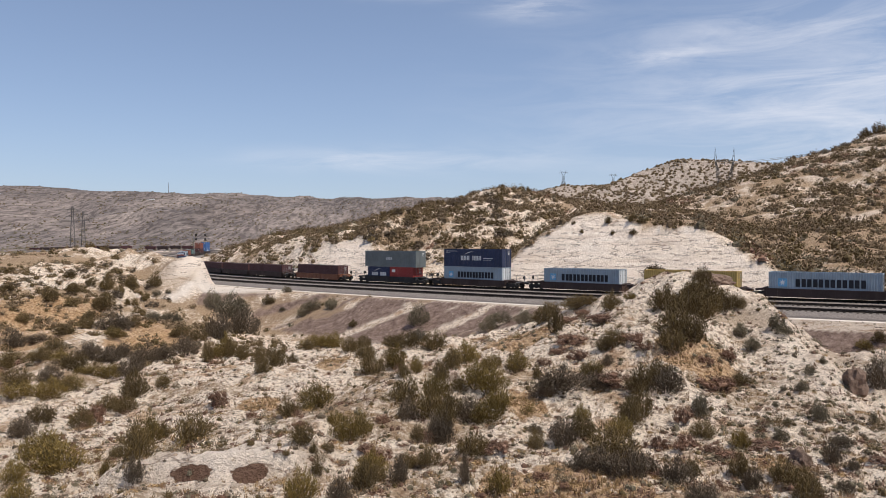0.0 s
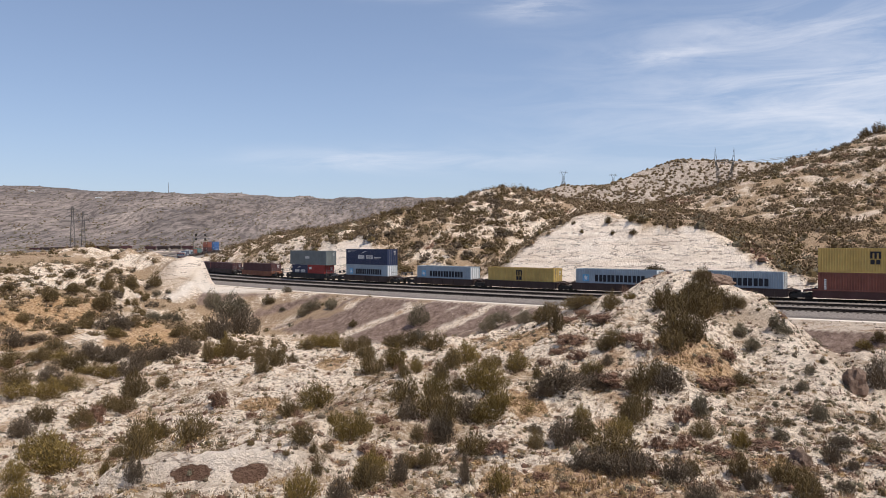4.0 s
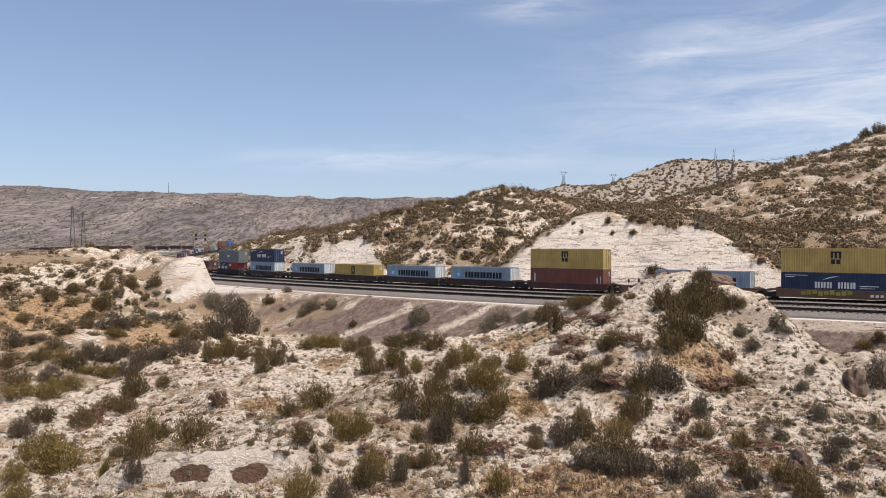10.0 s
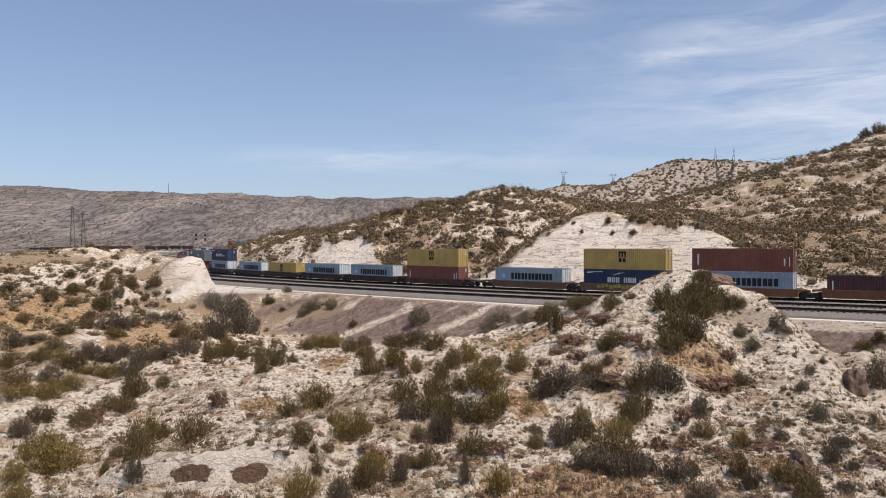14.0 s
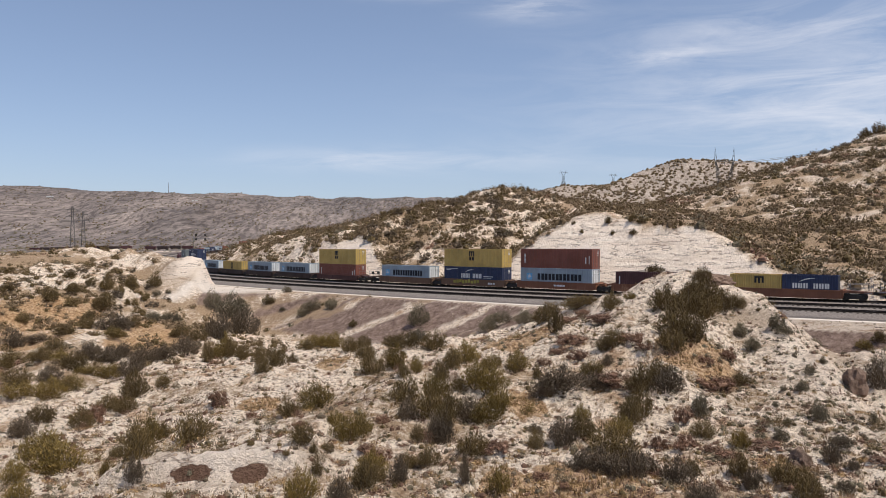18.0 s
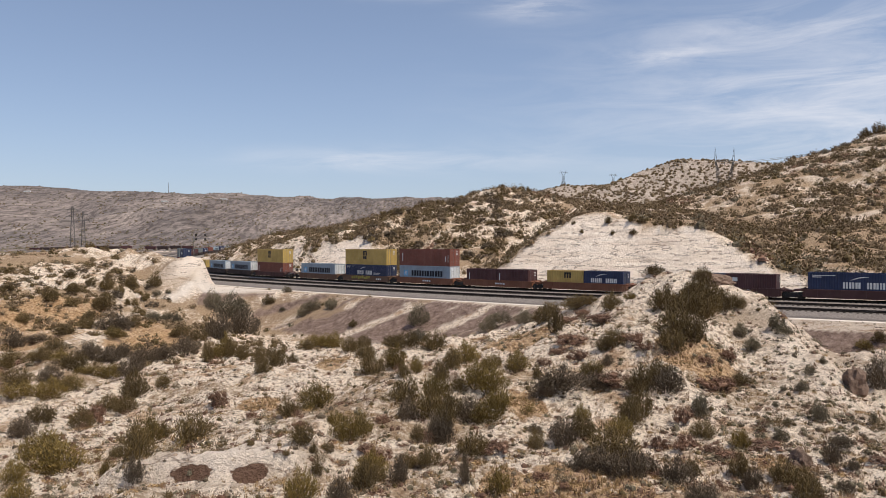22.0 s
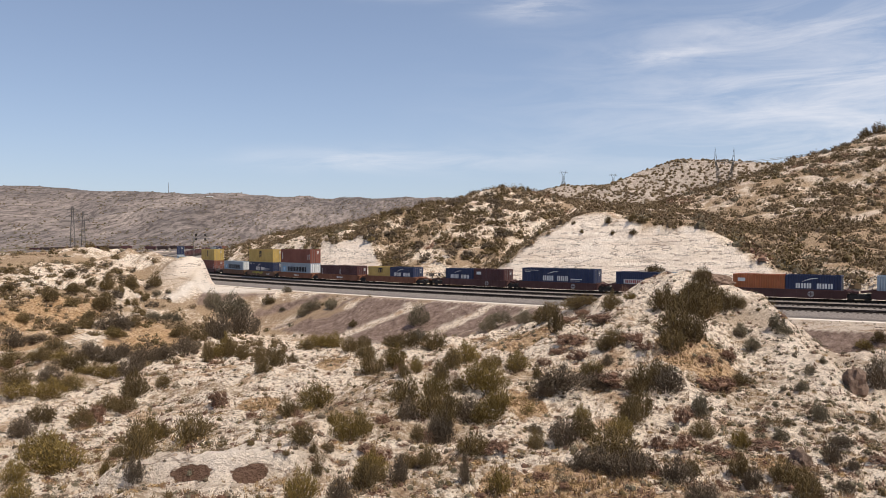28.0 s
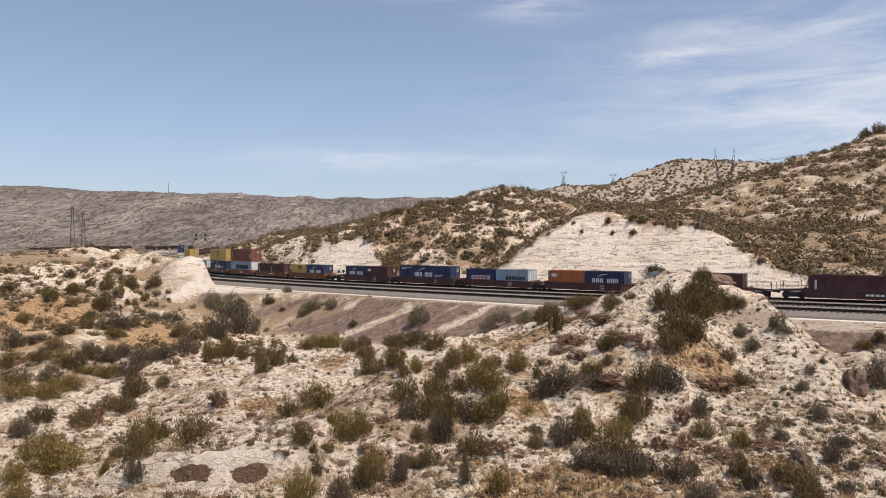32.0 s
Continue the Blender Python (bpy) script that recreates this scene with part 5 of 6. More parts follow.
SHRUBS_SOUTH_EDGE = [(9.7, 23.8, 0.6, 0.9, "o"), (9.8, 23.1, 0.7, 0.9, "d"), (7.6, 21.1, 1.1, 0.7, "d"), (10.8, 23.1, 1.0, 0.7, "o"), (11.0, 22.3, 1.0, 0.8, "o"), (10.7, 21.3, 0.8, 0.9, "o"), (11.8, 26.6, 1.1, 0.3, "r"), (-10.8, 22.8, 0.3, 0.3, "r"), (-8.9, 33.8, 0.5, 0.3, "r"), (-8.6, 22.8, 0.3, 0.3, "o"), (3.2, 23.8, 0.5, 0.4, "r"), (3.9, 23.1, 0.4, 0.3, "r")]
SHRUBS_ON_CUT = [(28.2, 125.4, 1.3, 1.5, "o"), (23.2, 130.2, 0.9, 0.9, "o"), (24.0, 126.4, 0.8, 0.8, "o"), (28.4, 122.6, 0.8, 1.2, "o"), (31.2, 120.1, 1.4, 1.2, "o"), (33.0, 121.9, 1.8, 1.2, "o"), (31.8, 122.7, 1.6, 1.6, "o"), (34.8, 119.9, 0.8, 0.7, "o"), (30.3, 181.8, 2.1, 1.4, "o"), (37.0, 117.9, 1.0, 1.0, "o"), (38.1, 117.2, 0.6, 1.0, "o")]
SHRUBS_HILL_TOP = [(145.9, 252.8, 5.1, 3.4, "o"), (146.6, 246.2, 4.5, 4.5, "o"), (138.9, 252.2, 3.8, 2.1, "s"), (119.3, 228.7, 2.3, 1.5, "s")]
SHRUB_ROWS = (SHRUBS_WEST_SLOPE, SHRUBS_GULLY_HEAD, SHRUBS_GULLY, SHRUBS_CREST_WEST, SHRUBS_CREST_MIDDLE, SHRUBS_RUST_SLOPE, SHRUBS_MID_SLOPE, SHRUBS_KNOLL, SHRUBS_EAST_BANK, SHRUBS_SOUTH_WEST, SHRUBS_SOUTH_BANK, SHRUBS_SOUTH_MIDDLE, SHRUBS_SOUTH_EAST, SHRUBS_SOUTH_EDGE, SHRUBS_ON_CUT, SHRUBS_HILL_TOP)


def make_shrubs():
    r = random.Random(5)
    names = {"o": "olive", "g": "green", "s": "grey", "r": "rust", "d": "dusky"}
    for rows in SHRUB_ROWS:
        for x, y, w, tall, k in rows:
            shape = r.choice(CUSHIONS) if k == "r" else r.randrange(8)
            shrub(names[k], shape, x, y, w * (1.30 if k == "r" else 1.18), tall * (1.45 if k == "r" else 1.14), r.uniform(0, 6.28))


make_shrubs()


def spray_arrays(rng, X, Y, Z, W, count, core=0.86, fine=1.0):
    """Low rounded plants: an uneven inner dome and small leaf sprays all over it; the corners of the triangles."""
    n_ = len(X)
    w = W[:, None]
    tall = rng.uniform(0.34, 0.60, (n_, 1))
    # the dome, two rings of six and a crown
    ang = (np.arange(6) * 1.0472)[None, :] + rng.uniform(0, 1, (n_, 1))
    rings = []
    for rad, lift in ((0.46, -0.08), (0.37, 0.62)):
        k = rad * core * rng.uniform(0.70, 1.12, (n_, 6)) * w
        rings.append(np.stack([X[:, None] + k * np.cos(ang), Y[:, None] + k * np.sin(ang), Z[:, None] + w * (tall * core * lift * rng.uniform(0.8, 1.15, (n_, 6)) - 0.04)], 2))
    low, high = rings
    top = np.stack([X[:, None] + 0 * ang, Y[:, None] + 0 * ang, Z[:, None] + w * tall * core * 0.95 + 0 * ang], 2)
    nl, nh = np.roll(low, -1, 1), np.roll(high, -1, 1)
    dome = np.stack([low, nl, high, nl, nh, high, high, nh, top], 2).reshape(-1, 3)
    n = rng.normal(size=(n_, count, 3))
    n[..., 2] = np.abs(n[..., 2]) * 0.9
    n /= np.linalg.norm(n, axis=2, keepdims=True)
    d = 0.37 + 0.16 * rng.rand(n_, count)
    P = np.stack([X[:, None] + w * n[..., 0] * d, Y[:, None] + w * n[..., 1] * d, Z[:, None] + w * (n[..., 2] * d * 2.2 * tall - 0.04)], 2)
    a = n * 0.6 + rng.normal(size=P.shape) * 0.7
    a /= np.linalg.norm(a, axis=2, keepdims=True)
    b = np.cross(a, n + rng.normal(size=P.shape) * 0.5)
    b /= np.linalg.norm(b, axis=2, keepdims=True)
    h = (w * fine * rng.uniform(0.05, 0.105, (n_, count)))[..., None]
    tri = np.stack([P + a * h, P - a * h * 0.6 + b * h * 0.7, P - a * h * 0.6 - b * h * 0.7], 2)
    return np.concatenate([dome, tri.reshape(-1, 3)])


def round_arrays(rng, X, Y, Z, W, count):
    return spray_arrays(rng, X, Y, Z, W, count, 0.56, 0.85)


def airy_arrays(rng, X, Y, Z, W, count):
    return spray_arrays(rng, X, Y, Z, W, count, 0.66)


def mat_arrays(rng, X, Y, Z, W, count):
    """Sparse mats: thin sprigs that lie close to the ground."""
    n_ = len(X)
    w = W[:, None]
    a, d = rng.uniform(0, 6.28, (n_, count)), np.sqrt(rng.rand(n_, count)) * 0.55
    P = np.stack([X[:, None] + w * d * np.cos(a), Y[:, None] + w * d * np.sin(a), Z[:, None] + 0.01 + 0.13 * w * rng.rand(n_, count) * (1 - d)], 2)
    e = rng.normal(size=P.shape) * np.array([1, 1, 0.55])
    e /= np.linalg.norm(e, axis=2, keepdims=True)
    f = np.cross(e, rng.normal(size=P.shape))
    f /= np.linalg.norm(f, axis=2, keepdims=True)
    h = rng.uniform(0.03, 0.075, (n_, count))[..., None]
    return np.stack([P + e * h, P - e * h + f * h * 0.35, P - e * h - f * h * 0.35], 2).reshape(-1, 3)


def tuft_arrays(rng, X, Y, Z, W, count):
    """Thin blades that rise from one foot."""
    n_ = len(X)
    w = W[:, None]
    P = np.stack([X[:, None] + w * rng.uniform(-.3, .3, (n_, count)), Y[:, None] + w * rng.uniform(-.3, .3, (n_, count)), Z[:, None] - 0.02 + 0 * w * np.ones((1, count))], 2)
    ang = rng.uniform(0, 6.28, (n_, count))
    t = np.stack([np.cos(ang), np.sin(ang), 0 * ang], 2) * (w * 0.08)[..., None]
    e = P + np.stack([rng.normal(0, .3, (n_, count)), rng.normal(0, .3, (n_, count)), rng.uniform(0.5, 1.0, (n_, count))], 2) * w[..., None]
    return np.stack([P + t, P - t, e], 2).reshape(-1, 3)


def triangle_mesh(name, co, mat):
    me = bpy.data.meshes.new(name)
    n = len(co)
    me.vertices.add(n)
    me.vertices.foreach_set("co", co.astype(np.float32).ravel())
    me.loops.add(n)
    me.loops.foreach_set("vertex_index", np.arange(n, dtype=np.int32))
    me.polygons.add(n // 3)
    me.polygons.foreach_set("loop_start", np.arange(0, n, 3, dtype=np.int32))
    me.polygons.foreach_set("loop_total", np.full(n // 3, 3, np.int32))
    me.update(calc_edges=True)
    me.materials.append(mat)
    return me


def make_more_shrubs():
    """Many further shrubs of the same make, joined by colour."""
    r = random.Random(6)
    rows = []
    # larger ones that fill the hollow between the two cuts and the hill above
    for _ in range(130):
        y = r.uniform(146, 214)
        rows.append((r.uniform(-0.10, 0.12) * y, y, r.uniform(1.9, 3.6), r.choice(("dusky", "olive", "olive")), r.choice(ROUNDED), "hill"))
    # rounded ones dotted over the western bank
    for _ in range(75):
        rows.append((r.uniform(-84, -42), r.uniform(100, 166), r.uniform(1.2, 2.5), r.choice(("olive", "dusky", "olive")), r.choice(ROUNDED), "bank"))
    # small ones in the foreground
    for _ in range(125):
        y = 22 + 40 * r.random() ** 1.2
        rows.append((r.uniform(-0.62, 0.62) * y, y, r.uniform(0.35, 0.8), r.choices(["olive", "green", "grey", "rust"], [5, 2, 2, 4])[0], r.choice(SLIGHT), "fore"))
    X, Y = np.array([q[0] for q in rows]), np.array([q[1] for q in rows])
    Z, shares = terrain(X, Y, True)
    s, off = line_coords(X, Y)
    pools = {}
    for (x, y, w, kind, shape, zone), z, o, bare in zip(rows, Z, off, shares["rock"]):
        if (zone == "hill" and (o > -9 or bare > 0.2)) or (zone == "bank" and (o < 30 or (x > -50 and y > 118))) or (zone == "fore" and o < 26):
            continue
        wood, vs, fs = SHAPES[shape]
        co = np.array(vs)[np.array(fs).ravel()]
        a = r.uniform(0, 6.28)
        turned = np.stack([co[:, 0] * math.cos(a) - co[:, 1] * math.sin(a), co[:, 0] * math.sin(a) + co[:, 1] * math.cos(a), co[:, 2]], 1)
        pools.setdefault(kind, []).append(turned * np.array([w * 1.15, w * 1.15, w]) + np.array([x, y, z - 0.06 * w]))
    for kind, chunks in pools.items():
        me = triangle_mesh("wild_shrubs", np.concatenate(chunks), LEAF[kind])
        tagged(new("wild_shrubs", me), f"{LEAF_WORDS[kind]} shrubs growing between the larger ones", "shrubs", kind="stuff")


make_more_shrubs()


def scatter(name, label, count, seed, region, sizes, kinds, builder, pieces, keep=0.75, clumping=1.3, category="shrubs"):
    """Many small plants in one mesh for each kind. region(rng, n) gives places."""
    rng = np.random.RandomState(seed)
    X, Y = region(rng, count)
    z, sh = terrain(X, Y, True)
    bare = np.maximum(np.maximum(sh["rock"], sh["ballast"]), np.maximum(sh["path"], sh["gravel"] * 0.9))
    s, off = line_coords(X, Y)
    ok = (rng.rand(count) > bare * 1.08) & ((off < -7.5) | (off > 21)) & (rng.rand(count) < keep + clumping * fbm(X, Y, 20, 3))
    if name == "hillside_shrubs":
        ok &= off < 0
    else:
        ok &= ~((off > 21) & (off < 38) & (rng.rand(count) < 0.8))
    W = rng.uniform(sizes[0], sizes[1], count) * np.where(rng.rand(count) < 0.15, 1.25, 1.0)
    # drier kinds keep to their own patches
    share = np.array(list(kinds.values()), float)
    pick = np.clip(rng.rand(count) * 0.7 + 0.3 * (0.5 + 1.1 * fbm(X + 77, Y, 15, 3)), 0, 0.999)
    which = np.searchsorted(np.cumsum(share / share.sum()), pick)
    for k, leaf in enumerate(kinds):
        m = ok & (which == k)
        if m.any():
            me = triangle_mesh(name, builder(rng, X[m], Y[m], z[m], W[m], pieces), LEAF[leaf])
            tagged(new(name, me), label.format(LEAF_WORDS[leaf]), category, kind="stuff")


def wedge(near, far, power, left, right):
    def region(rng, n):
        y = near + (far - near) * rng.rand(n) ** power
        return rng.uniform(left, right, n) * y, y
    return region


def distance(rng, n):
    y = 300 * np.exp(rng.rand(n) * 2.2)
    return rng.uniform(-0.66, 0.66, n) * y, y


fore = wedge(19, 69, 1.3, -0.66, 0.66)
scatter("hillside_shrubs", "{} shrubs scattered over the dry hillside", 12300, 11, wedge(84, 262, 0.8, -0.46, 0.65), (0.55, 3.5), {"scrub": 6, "olive": 2, "grey": 1, "rust": 0.8}, round_arrays, 56, 0.86, 1.0)
scatter("slope_shrubs", "{} low shrubs on the gravelly slope", 5200, 12, wedge(66, 190, 1.0, -0.75, -0.1), (0.25, 1.5), {"scrub": 5, "olive": 2, "grey": 0.6, "rust": 1}, airy_arrays, 70, 0.72)
scatter("small_plants", "{} small plants on the chalky ground", 6200, 13, fore, (0.07, 0.45), {"olive": 3, "dusky": 3, "grey": 2, "rust": 4}, airy_arrays, 30)


def straw_spots(rng, n):
    """Places thick on the patches of dry grass near the camera."""
    near = np.array([p for p in STRAW if p[1] < 60])
    k = rng.randint(0, len(near), n)
    return near[k, 0] + rng.normal(0, 0.62, n) * near[k, 2], near[k, 1] + rng.normal(0, 0.9, n) * near[k, 2]


scatter("straw_grass", "{} dead grass standing in orange patches", 1500, 27, straw_spots, (0.09, 0.22), {"straw": 7, "rust": 2}, tuft_arrays, 9, 1.0, 0.0, category="dry grass")
scatter("slope_tufts", "{} tufts on the bare eroded slope", 800, 25, wedge(25, 47, 1.0, 0.36, 0.64), (0.10, 0.42), {"grey": 4, "dusky": 2}, airy_arrays, 44, 0.6, 0.8)
# mostly the grey leaf, so that haze is put into these plants' colour
scatter("mesa_shrubs", "{} shrubs dotted over the slopes of the mesa", 9500, 26, wedge(950, 2440, 1.0, -0.66, 0.12), (2.6, 6.5), {"grey": 5, "scrub": 3}, spray_arrays, 8, 0.6, 1.5)
scatter("dry_mats", "{} dry low mats of dead growth on the chalky ground", 1900, 24, fore, (0.20, 0.80), {"rust": 4, "straw": 3, "dusky": 2}, mat_arrays, 60, 0.30, 1.6)
scatter("dry_grass", "{} dry grass tufts on the chalky ground", 9000, 14, fore, (0.08, 0.26), {"straw": 5, "rust": 2, "grey": 2}, tuft_arrays, 7, category="dry grass")
scatter("distant_shrubs", "{} shrubs speckling the distant hills", 5500, 15, distance, (1.4, 3.8), {"scrub": 4, "grey": 3}, spray_arrays, 9)


scatter("range_shrubs", "{} shrubs dotted over the tan hill under the pylons", 6000, 16, wedge(540, 830, 1.0, 0.08, 0.52), (2.0, 4.6), {"scrub": 5, "olive": 2}, spray_arrays, 9)


def stone_lump(pool, r, x, y, z, w):
    vs, fs = pool
    o = len(vs)
    n = 5
    for lift, k0 in ((-0.15, 0.0), (0.30, 0.5)):
        for k in range(n):
            a = 6.283 * (k + k0 + r.random() * 0.4) / n
            d = w * r.uniform(0.35, 0.6) * (1 if lift < 0 else 0.7)
            vs.append((x + d * math.cos(a), y + d * math.sin(a), z + w * lift * r.uniform(0.7, 1.2)))
    for k in range(n):
        m = (k + 1) % n
        fs.append((o + k, o + m, o + n + k))
        fs.append((o + m, o + n + m, o + n + k))
    fs.append(tuple(o + n + k for k in range(n)))


def make_stones(name, label, region, count, low, high, seed):
    r = random.Random(seed)
    X, Y = region(np.random.RandomState(seed + 1), count)
    z, c = terrain(X, Y), fbm(X, Y, 5, 3)
    s, off = line_coords(X, Y)
    pool = ([], [])
    for x, y, zz, k, o in zip(X, Y, z, c, off):
        if k > -0.12 and o > 22 and not (23.6 < y < 25.0 and -9.9 < x < -5.3):
            stone_lump(pool, r, x, y, zz, low + (high - low) * r.random() ** 3)
    me = bpy.data.meshes.new(name)
    me.from_pydata(pool[0], [], pool[1])
    me.materials.append(PALE_STONE)
    tagged(new(name, me), label, "stones", kind="stuff")


make_stones("loose_stones", "pale loose stones strewn over the chalky slope", fore, 17000, 0.035, 0.195, 21)
make_stones("rubble", "pale rubble strewn down the gravel embankment", wedge(78, 126, 1.0, -0.34, 0.12), 3000, 0.06, 0.24, 31)


# ---------------------------------------------------------------- pylons, mast and signals
def horned_tower(x, y, foot, tall, turn, wide):
    """A portal pylon: two splayed lattice legs, a long beam and two tall horns."""
    tower = tagged(new("transmission_tower"), "dark grey steel portal pylon with two tall horns", "pylon", "power line pylons")
    r, beam = 0.0065 * tall, 0.62 * tall
    for i in (-1, 1):
        bm = bmesh.new()
        for j in (-1, 1):
            for k in (-1, 1):
                add_rod(bm, (i * wide * 0.22 + k * 1.7, j * 1.7, -2), (i * wide * 0.48 + k * 0.3, j * 0.3, beam), r, 4)
        for k in range(7):
            a, b = k / 7, (k + 1) / 7
            for j in (-1, 1):
                w0, w1 = 1.7 - 1.4 * a, 1.7 - 1.4 * b
                add_rod(bm, (i * wide * (0.22 + 0.26 * a) - j * w0, w0, a * beam), (i * wide * (0.22 + 0.26 * b) + j * w1, w1, b * beam), r * 0.6, 3)
        part("tower_leg", done(bm, "tower_leg", DARK_LATTICE), tower)
        bm = bmesh.new()
        for j in (-1, 1):
            add_rod(bm, (i * wide * 0.48 + j * 1.1, 0, beam), (i * wide * 0.52, 0, tall), r, 4, r * 0.5)
            add_rod(bm, (i * wide * 0.48 + j * 0.9, 0, beam + 0.1 * tall), (i * wide * 0.5 - j * 0.6, 0, beam + 0.2 * tall), r * 0.6, 3)
        part("horn", done(bm, "horn", DARK_LATTICE), tower)
    bm = bmesh.new()
    for z in (beam, beam + 1.3):
        add_rod(bm, (-wide * 0.56, 0, z), (wide * 0.56, 0, z), r, 4)
    for k in range(10):
        x0 = -wide * 0.5 + wide * k / 10
        add_rod(bm, (x0, 0, beam + 1.3 * (k % 2)), (x0 + wide / 10, 0, beam + 1.3 * ((k + 1) % 2)), r * 0.6, 3)
    arm = part("cross_arm", done(bm, "cross_arm", DARK_LATTICE), tower)
    for i in (-0.5, 0.0, 0.5):
        bm = bmesh.new()
        add_rod(bm, (i * wide, 0, beam), (i * wide, 0, beam - 2.6), r, 5)
        part("insulator", done(bm, "insulator", DARK_LATTICE), arm)
    tower.matrix_basis = Matrix.Translation((x, y, foot)) @ Matrix.Rotation(turn, 4, "Z")
    return tower


def slim_tower(x, y, foot, tall, turn):
    """A narrow lattice pylon with two short cross arms."""
    tower = tagged(new("transmission_tower"), "slim grey lattice pylon in the valley", "pylon", "power line pylons")
    r, w = 0.0055 * tall, 0.055 * tall
    bm = bmesh.new()
    for i in (-1, 1):
        for j in (-1, 1):
            add_rod(bm, (i * w, j * w, -2), (i * w * 0.25, j * w * 0.25, tall), r, 4, r * 0.7)
    for k in range(10):
        a, b = w * (1 - 0.75 * k / 10), w * (1 - 0.75 * (k + 1) / 10)
        for j in (-1, 1):
            add_rod(bm, (-a * j, -a, tall * k / 10), (b * j, -b, tall * (k + 1) / 10), r * 0.6, 3)
            add_rod(bm, (-a, a * j, tall * k / 10), (-b, -b * j, tall * (k + 1) / 10), r * 0.6, 3)
    part("tower_body", done(bm, "tower_body", DARK_LATTICE), tower)
    for z, e in ((0.92, 0.11), (0.76, 0.15)):
        bm = bmesh.new()
        add_rod(bm, (-e * tall, 0, z * tall), (e * tall, 0, z * tall), r, 4)
        for i in (-1, 1):
            add_rod(bm, (i * e * tall, 0, z * tall), (0, 0, (z + 0.05) * tall), r * 0.6, 3)
        arm = part("cross_arm", done(bm, "cross_arm", DARK_LATTICE), tower)
        for i in (-1, 1):
            bm = bmesh.new()
            add_rod(bm, (i * e * tall, 0, z * tall), (i * e * tall, 0, (z - 0.05) * tall), r, 5)
            part("insulator", done(bm, "insulator", DARK_LATTICE), arm)
    tower.matrix_basis = Matrix.Translation((x, y, foot)) @ Matrix.Rotation(turn, 4, "Z")
    return tower


def lattice_tower(x, y, foot, tall, turn):
    tower = tagged(new("transmission_tower"), "dark grey steel lattice power pylon on a distant hill", "pylon", "power line pylons")
    r = 0.0075 * tall
    bm = bmesh.new()
    w = tall * 0.13
    waist = 0.62 * tall
    for i in (-1, 1):
        for j in (-1, 1):
            add_rod(bm, (i * w, j * w, -1.5), (i * w * 0.28, j * w * 0.28, waist), r, 4)
    for k in range(6):
        z0, z1 = waist * k / 6, waist * (k + 1) / 6
        a, b = w * (1 - 0.72 * k / 6), w * (1 - 0.72 * (k + 1) / 6)
        for j in (-1, 1):
            add_rod(bm, (-a, j * a, z0), (b, j * b, z1), r * 0.6, 4)
            add_rod(bm, (a, j * a, z0), (-b, j * b, z1), r * 0.6, 4)
            add_rod(bm, (j * a, -a, z0), (j * b, b, z1), r * 0.6, 4)
    part("tower_body", done(bm, "tower_body", DARK_LATTICE), tower)
    bm = bmesh.new()
    e = tall * 0.20
    for i in (-1, 1):
        for j in (-1, 1):
            add_rod(bm, (i * w * 0.28, j * w * 0.28, waist), (i * e * 0.8, j * 0.3, tall * 0.86), r, 4)
        add_rod(bm, (i * e * 0.8, 0, tall * 0.86), (i * e * 0.95, 0, tall), r, 4)
    part("tower_head", done(bm, "tower_head", DARK_LATTICE), tower)
    bm = bmesh.new()
    for j in (-0.35, 0.35):
        add_rod(bm, (-e * 1.5, j, tall * 0.87), (e * 1.5, j, tall * 0.87), r, 4)
        add_rod(bm, (-e * 1.5, 0, tall * 0.87), (-e * 0.2, j, tall * 0.91), r * 0.7, 4)
        add_rod(bm, (e * 1.5, 0, tall * 0.87), (e * 0.2, j, tall * 0.91), r * 0.7, 4)
    arm = part("cross_arm", done(bm, "cross_arm", DARK_LATTICE), tower)
    for i in (-1.4, 0, 1.4):
        bm = bmesh.new()
        add_rod(bm, (i * e, 0, tall * 0.87), (i * e, 0, tall * 0.79), r * 1.2, 5)
        part("insulator", done(bm, "insulator", DARK_LATTICE), arm)
    tower.matrix_basis = Matrix.Translation((x, y, foot)) @ Matrix.Rotation(turn, 4, "Z")
    return tower


def boulder(x, y, size, seed, turn=0.0, lift=0.0, mat=None, label="brown weathered rock set in the pale slope"):
    bm = bmesh.new()
    bmesh.ops.create_icosphere(bm, subdivisions=3, radius=0.5)
    for v in bm.verts:
        k = 1 + 0.5 * noise.noise(v.co * 3.0 + Vector((seed, 0, 0))) + 0.25 * noise.noise(v.co * 7.0 + Vector((0, seed, 0)))
        v.co = Vector((v.co.x * k * size[0], v.co.y * k * size[1], v.co.z * k * size[2]))
    ob = tagged(new("boulder", done(bm, "boulder", mat or BROWN_ROCK)), label, "rock")
    ob.matrix_basis = pose(x, y, ground_height(x, y) + lift, 0, 0, turn)
    return ob


boulder(19.2, 34.0, (1.05, 0.8, 1.5), 17.0, 20, 0.55)
boulder(11.9, 24.3, (0.7, 0.6, 0.95), 23.0, 30, 0.0, None, "brown pointed rock among orange dry grass")
boulder(16.9, 46.0, (2.6, 1.6, 1.0), 9.0, 10, 0.1)


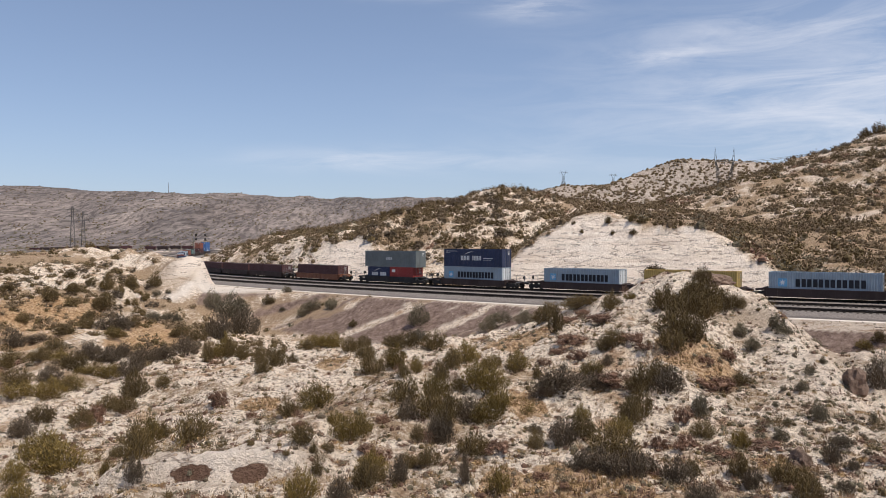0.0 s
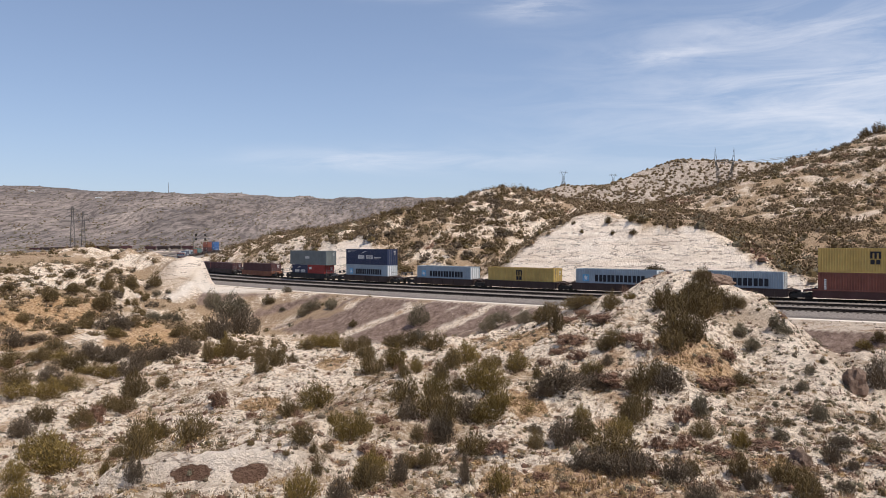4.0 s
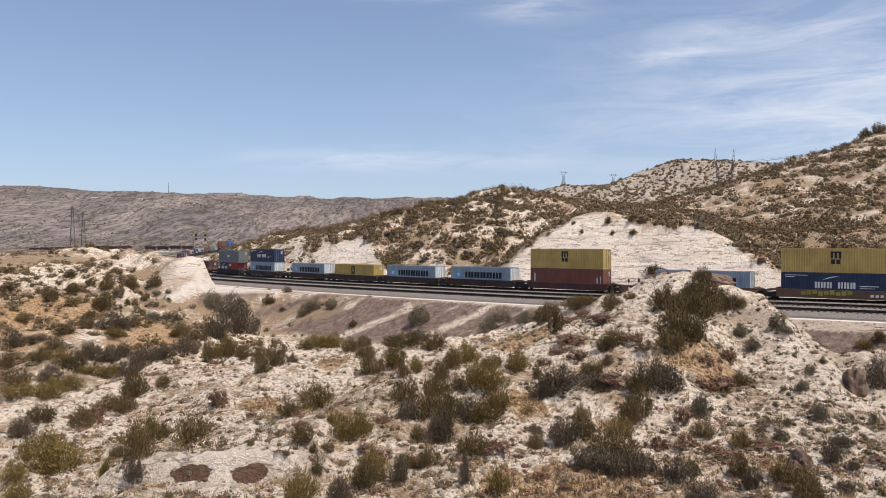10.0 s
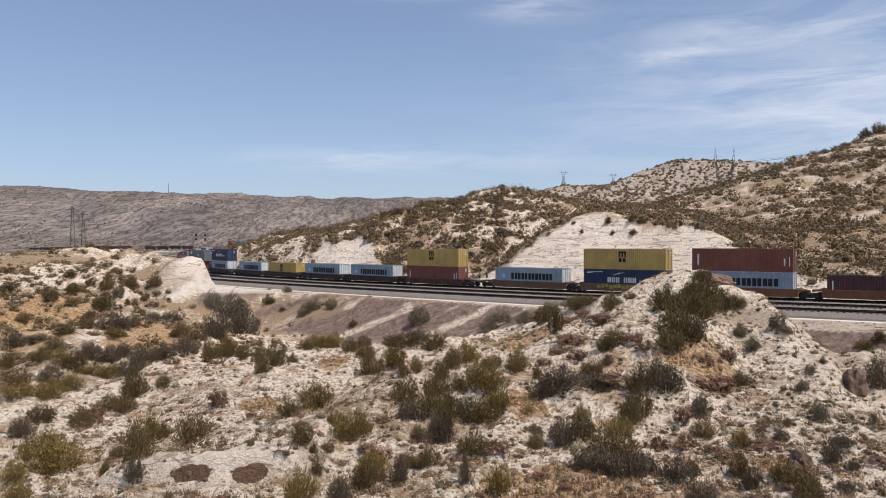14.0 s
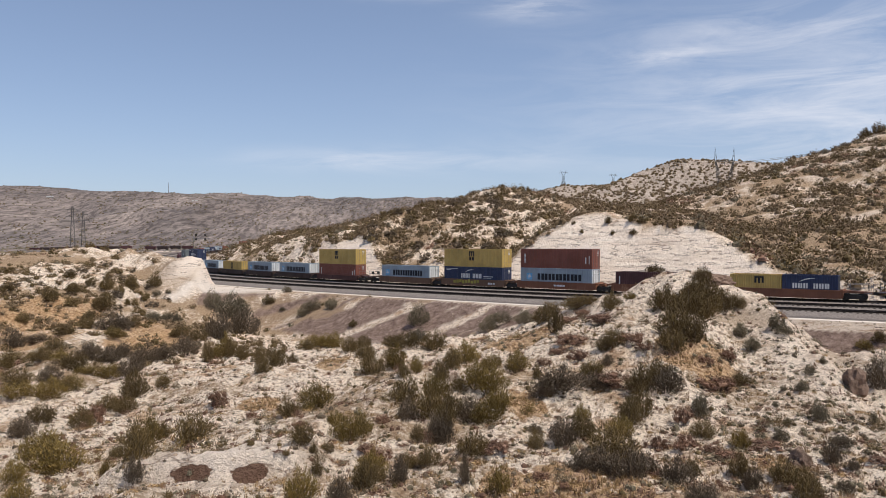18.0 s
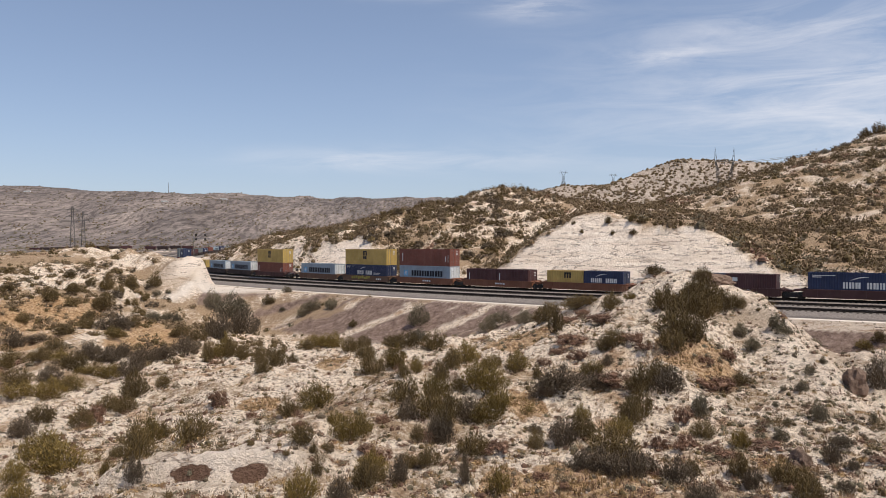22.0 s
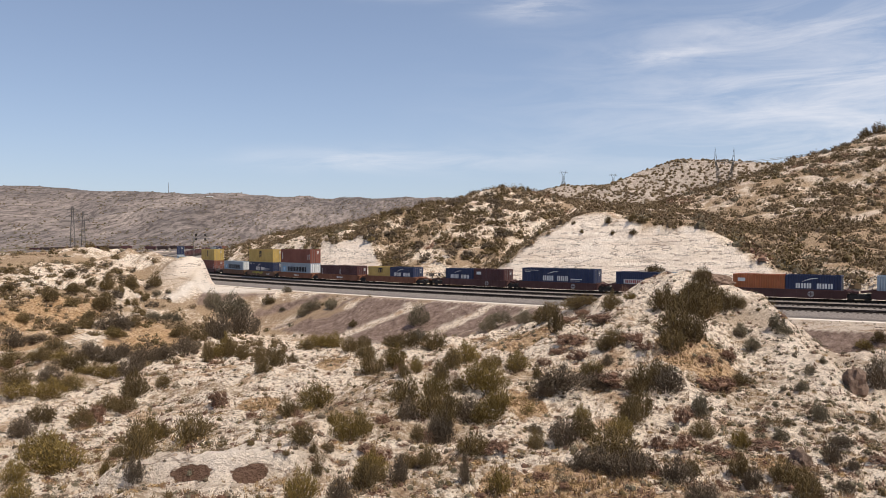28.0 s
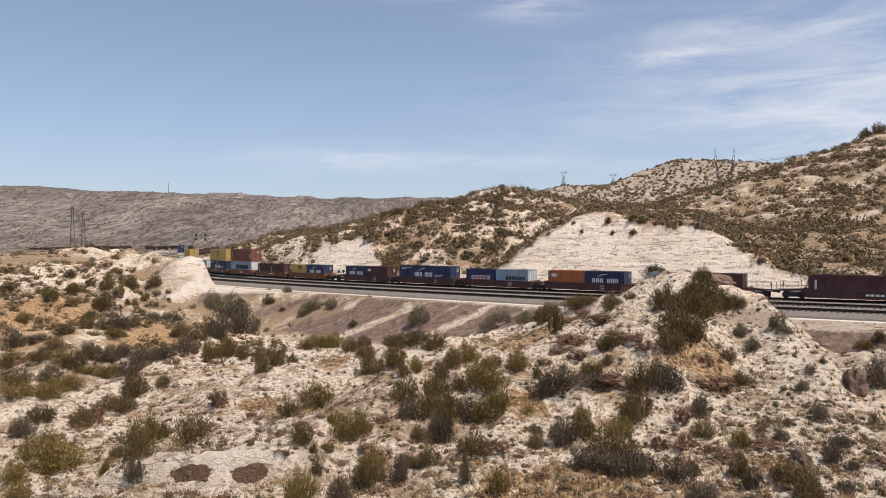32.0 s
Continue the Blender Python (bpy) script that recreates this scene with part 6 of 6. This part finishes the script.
def make_far_things():
    foot = ground_height(236.5, 615)
    horned_tower(236.5, 615, foot, 87.7 - foot, 0.1, 16.0)
    for x, y, top, turn in ((133.6, 812, 88, 0.2), (185, 795, 83.2, 0.2)):
        foot = ground_height(x, y)
        lattice_tower(x, y, foot, top - foot, turn)
    for x, y, top, turn in ((-520, 1027, 59, 0.3), (-442, 899, 46.5, 0.3)):
        foot = ground_height(x, y)
        slim_tower(x, y, foot, top - foot, turn)
    # wires to the hill in the east
    for across, lift in ((-8.0, 0.0), (0.0, -0.6), (8.0, 0.4)):
        cu = bpy.data.curves.new("wire", "CURVE")
        cu.dimensions, cu.bevel_depth = "3D", 0.10
        sp = cu.splines.new("POLY")
        sp.points.add(16)
        a, b = Vector((236.5 + across, 615, 73.5)), Vector((350, 600, 89 + lift * 3))
        for k in range(17):
            t = k / 16
            p = a.lerp(b, t)
            sp.points[k].co = (p.x, p.y, p.z - 7 * t * (1 - t), 1)
        cu.materials.append(GALV)
        tagged(new("power_line", cu), "thin sagging grey power cable over the hills", "cable", "power cables")
    # a mast on the mesa
    x, y = -930, 2480
    mast = tagged(new("radio_mast"), "thin grey radio mast on the mesa", "mast")
    bm = bmesh.new()
    add_rod(bm, (0, 0, -5), (0, 0, 36), 0.9, 5, 0.5)
    part("mast_pole", done(bm, "mast_pole", GALV), mast)
    mast.location = (x, y, ground_height(x, y))
    # signals over the line
    sig = tagged(new("signal_gantry"), "black railway signal heads on a steel gantry", "railway signal")
    bm = bmesh.new()
    add_rod(bm, (0, 0, -1), (0, 0, 8.6), 0.16, 8)
    add_rod(bm, (0, 0, 7.4), (7.5, 0, 7.4), 0.12, 6)
    part("gantry_frame", done(bm, "gantry_frame", GALV), sig)
    for i in (1.2, 5.4):
        bm = bmesh.new()
        for z in (7.0, 9.0):
            add_box(bm, (i, -0.2, z), (0.85, 0.25, 1.0))
        part("signal_head", done(bm, "signal_head", IRON), sig)
    x, y, z = (float(v) for v in on_line(-262.0, 8.0))
    sig.location = (x + 10.5, y, z + 1.2)


make_far_things()


# ---------------------------------------------------------------- traffic in the distance
DISTANT = []        # (thing, rows of seconds and pose)


def far_lorry(start, stop):
    """A white articulated lorry on the road below the mesa, from start to stop (x, y)."""
    lorry = tagged(new("lorry"), "white articulated lorry on the distant highway", "lorry", "lorries on the highway")
    bm = bmesh.new()
    add_box(bm, (0, 0, 2.7), (15.5, 2.6, 2.9))
    part("trailer", done(bm, "trailer", WHITE), lorry)
    bm = bmesh.new()
    add_prism(bm, [(8.3, 0.7), (8.3, 3.6), (9.8, 3.4), (10.4, 2.0), (10.9, 1.7), (10.9, 0.7)], -1.2, 1.2)
    part("cab", done(bm, "cab", WHITE), lorry)
    for x in (-6.0, -4.7, 6.6, 10.0):
        bm = bmesh.new()
        add_rod(bm, (x, -1.2, 0.55), (x, 1.2, 0.55), 0.55, 10)
        part("axle", done(bm, "axle", IRON), lorry)
    turn = math.degrees(math.atan2(stop[1] - start[1], stop[0] - start[0]))
    rows = []
    for k in range(0, 17):
        t = k / 16
        x, y = start[0] + (stop[0] - start[0]) * t, start[1] + (stop[1] - start[1]) * t
        rows.append((t * 32.0, pose(x, y, ground_height(x, y) + 1.0, 0, 0, turn)))
    DISTANT.append((lorry, rows))


far_lorry((-1010, 1985), (-400, 1960))
far_lorry((-800, 2010), (-1290, 2000))
far_lorry((-1230, 2040), (-560, 2010))


def parked_wagon(x, y, turn, coat):
    wagon = tagged(new("hopper_wagon"), f"{COAT_WORDS[coat]} freight wagon on the far valley line", "railway wagon", "wagons in the valley")
    bm = bmesh.new()
    add_prism(bm, [(-7.2, 2.0), (-7.2, 4.4), (7.2, 4.4), (7.2, 2.0), (4.6, 0.9), (-4.6, 0.9)], -1.45, 1.45)
    part("hopper", done(bm, "hopper", COAT[coat]), wagon)
    frame_me, wheel = truck_mesh()
    for i in (-5.6, 5.6):
        t = part("truck", frame_me, wagon, at=Matrix.Translation((i, 0, 0)))
        for k in (-0.88, 0.88):
            part("wheelset", wheel, t, at=Matrix.Translation((k, 0, 0.46)))
    wagon.matrix_basis = pose(x, y, ground_height(x, y) + 0.5, 0, 0, turn)


for k in range(14):
    if k not in (4, 9):
        parked_wagon(-505 + 16.4 * k, 905 - 5.2 * k, -17.6, ("maroon", "dark", "dark", "maroon", "dark")[k % 5])


# ---------------------------------------------------------------- what moves
def train_rows(mid, z):
    rows = []
    for k in range(0, 33):
        t = float(k)
        s = mid - SPEED * (t - 16) - GAIN * (t - 16) ** 2 / 2
        x, y, zz = (float(v) for v in on_line(s, 0, z))
        rows.append((t, pose(x, y, zz, 0, 0, math.degrees(float(heading(s))))))
    return rows


def motions():
    for thing, mid, z in TRAIN:
        walk(thing, train_rows(mid, z))
    for thing, rows in DISTANT:
        walk(thing, rows)
    # the wheels of the wagons that pass close by
    for thing, mid, z in TRAIN:
        if z > 0 or mid < -100:
            continue
        for wheel in [o for o in thing.children_recursive if o.name.startswith("wheelset")]:
            at = wheel.matrix_basis.translation.copy()
            walk(wheel, [(k / 10, pose(at.x, at.y, at.z, 0, math.degrees(-SPEED * k / 10 / 0.46), 0)) for k in range(321)])


motions()
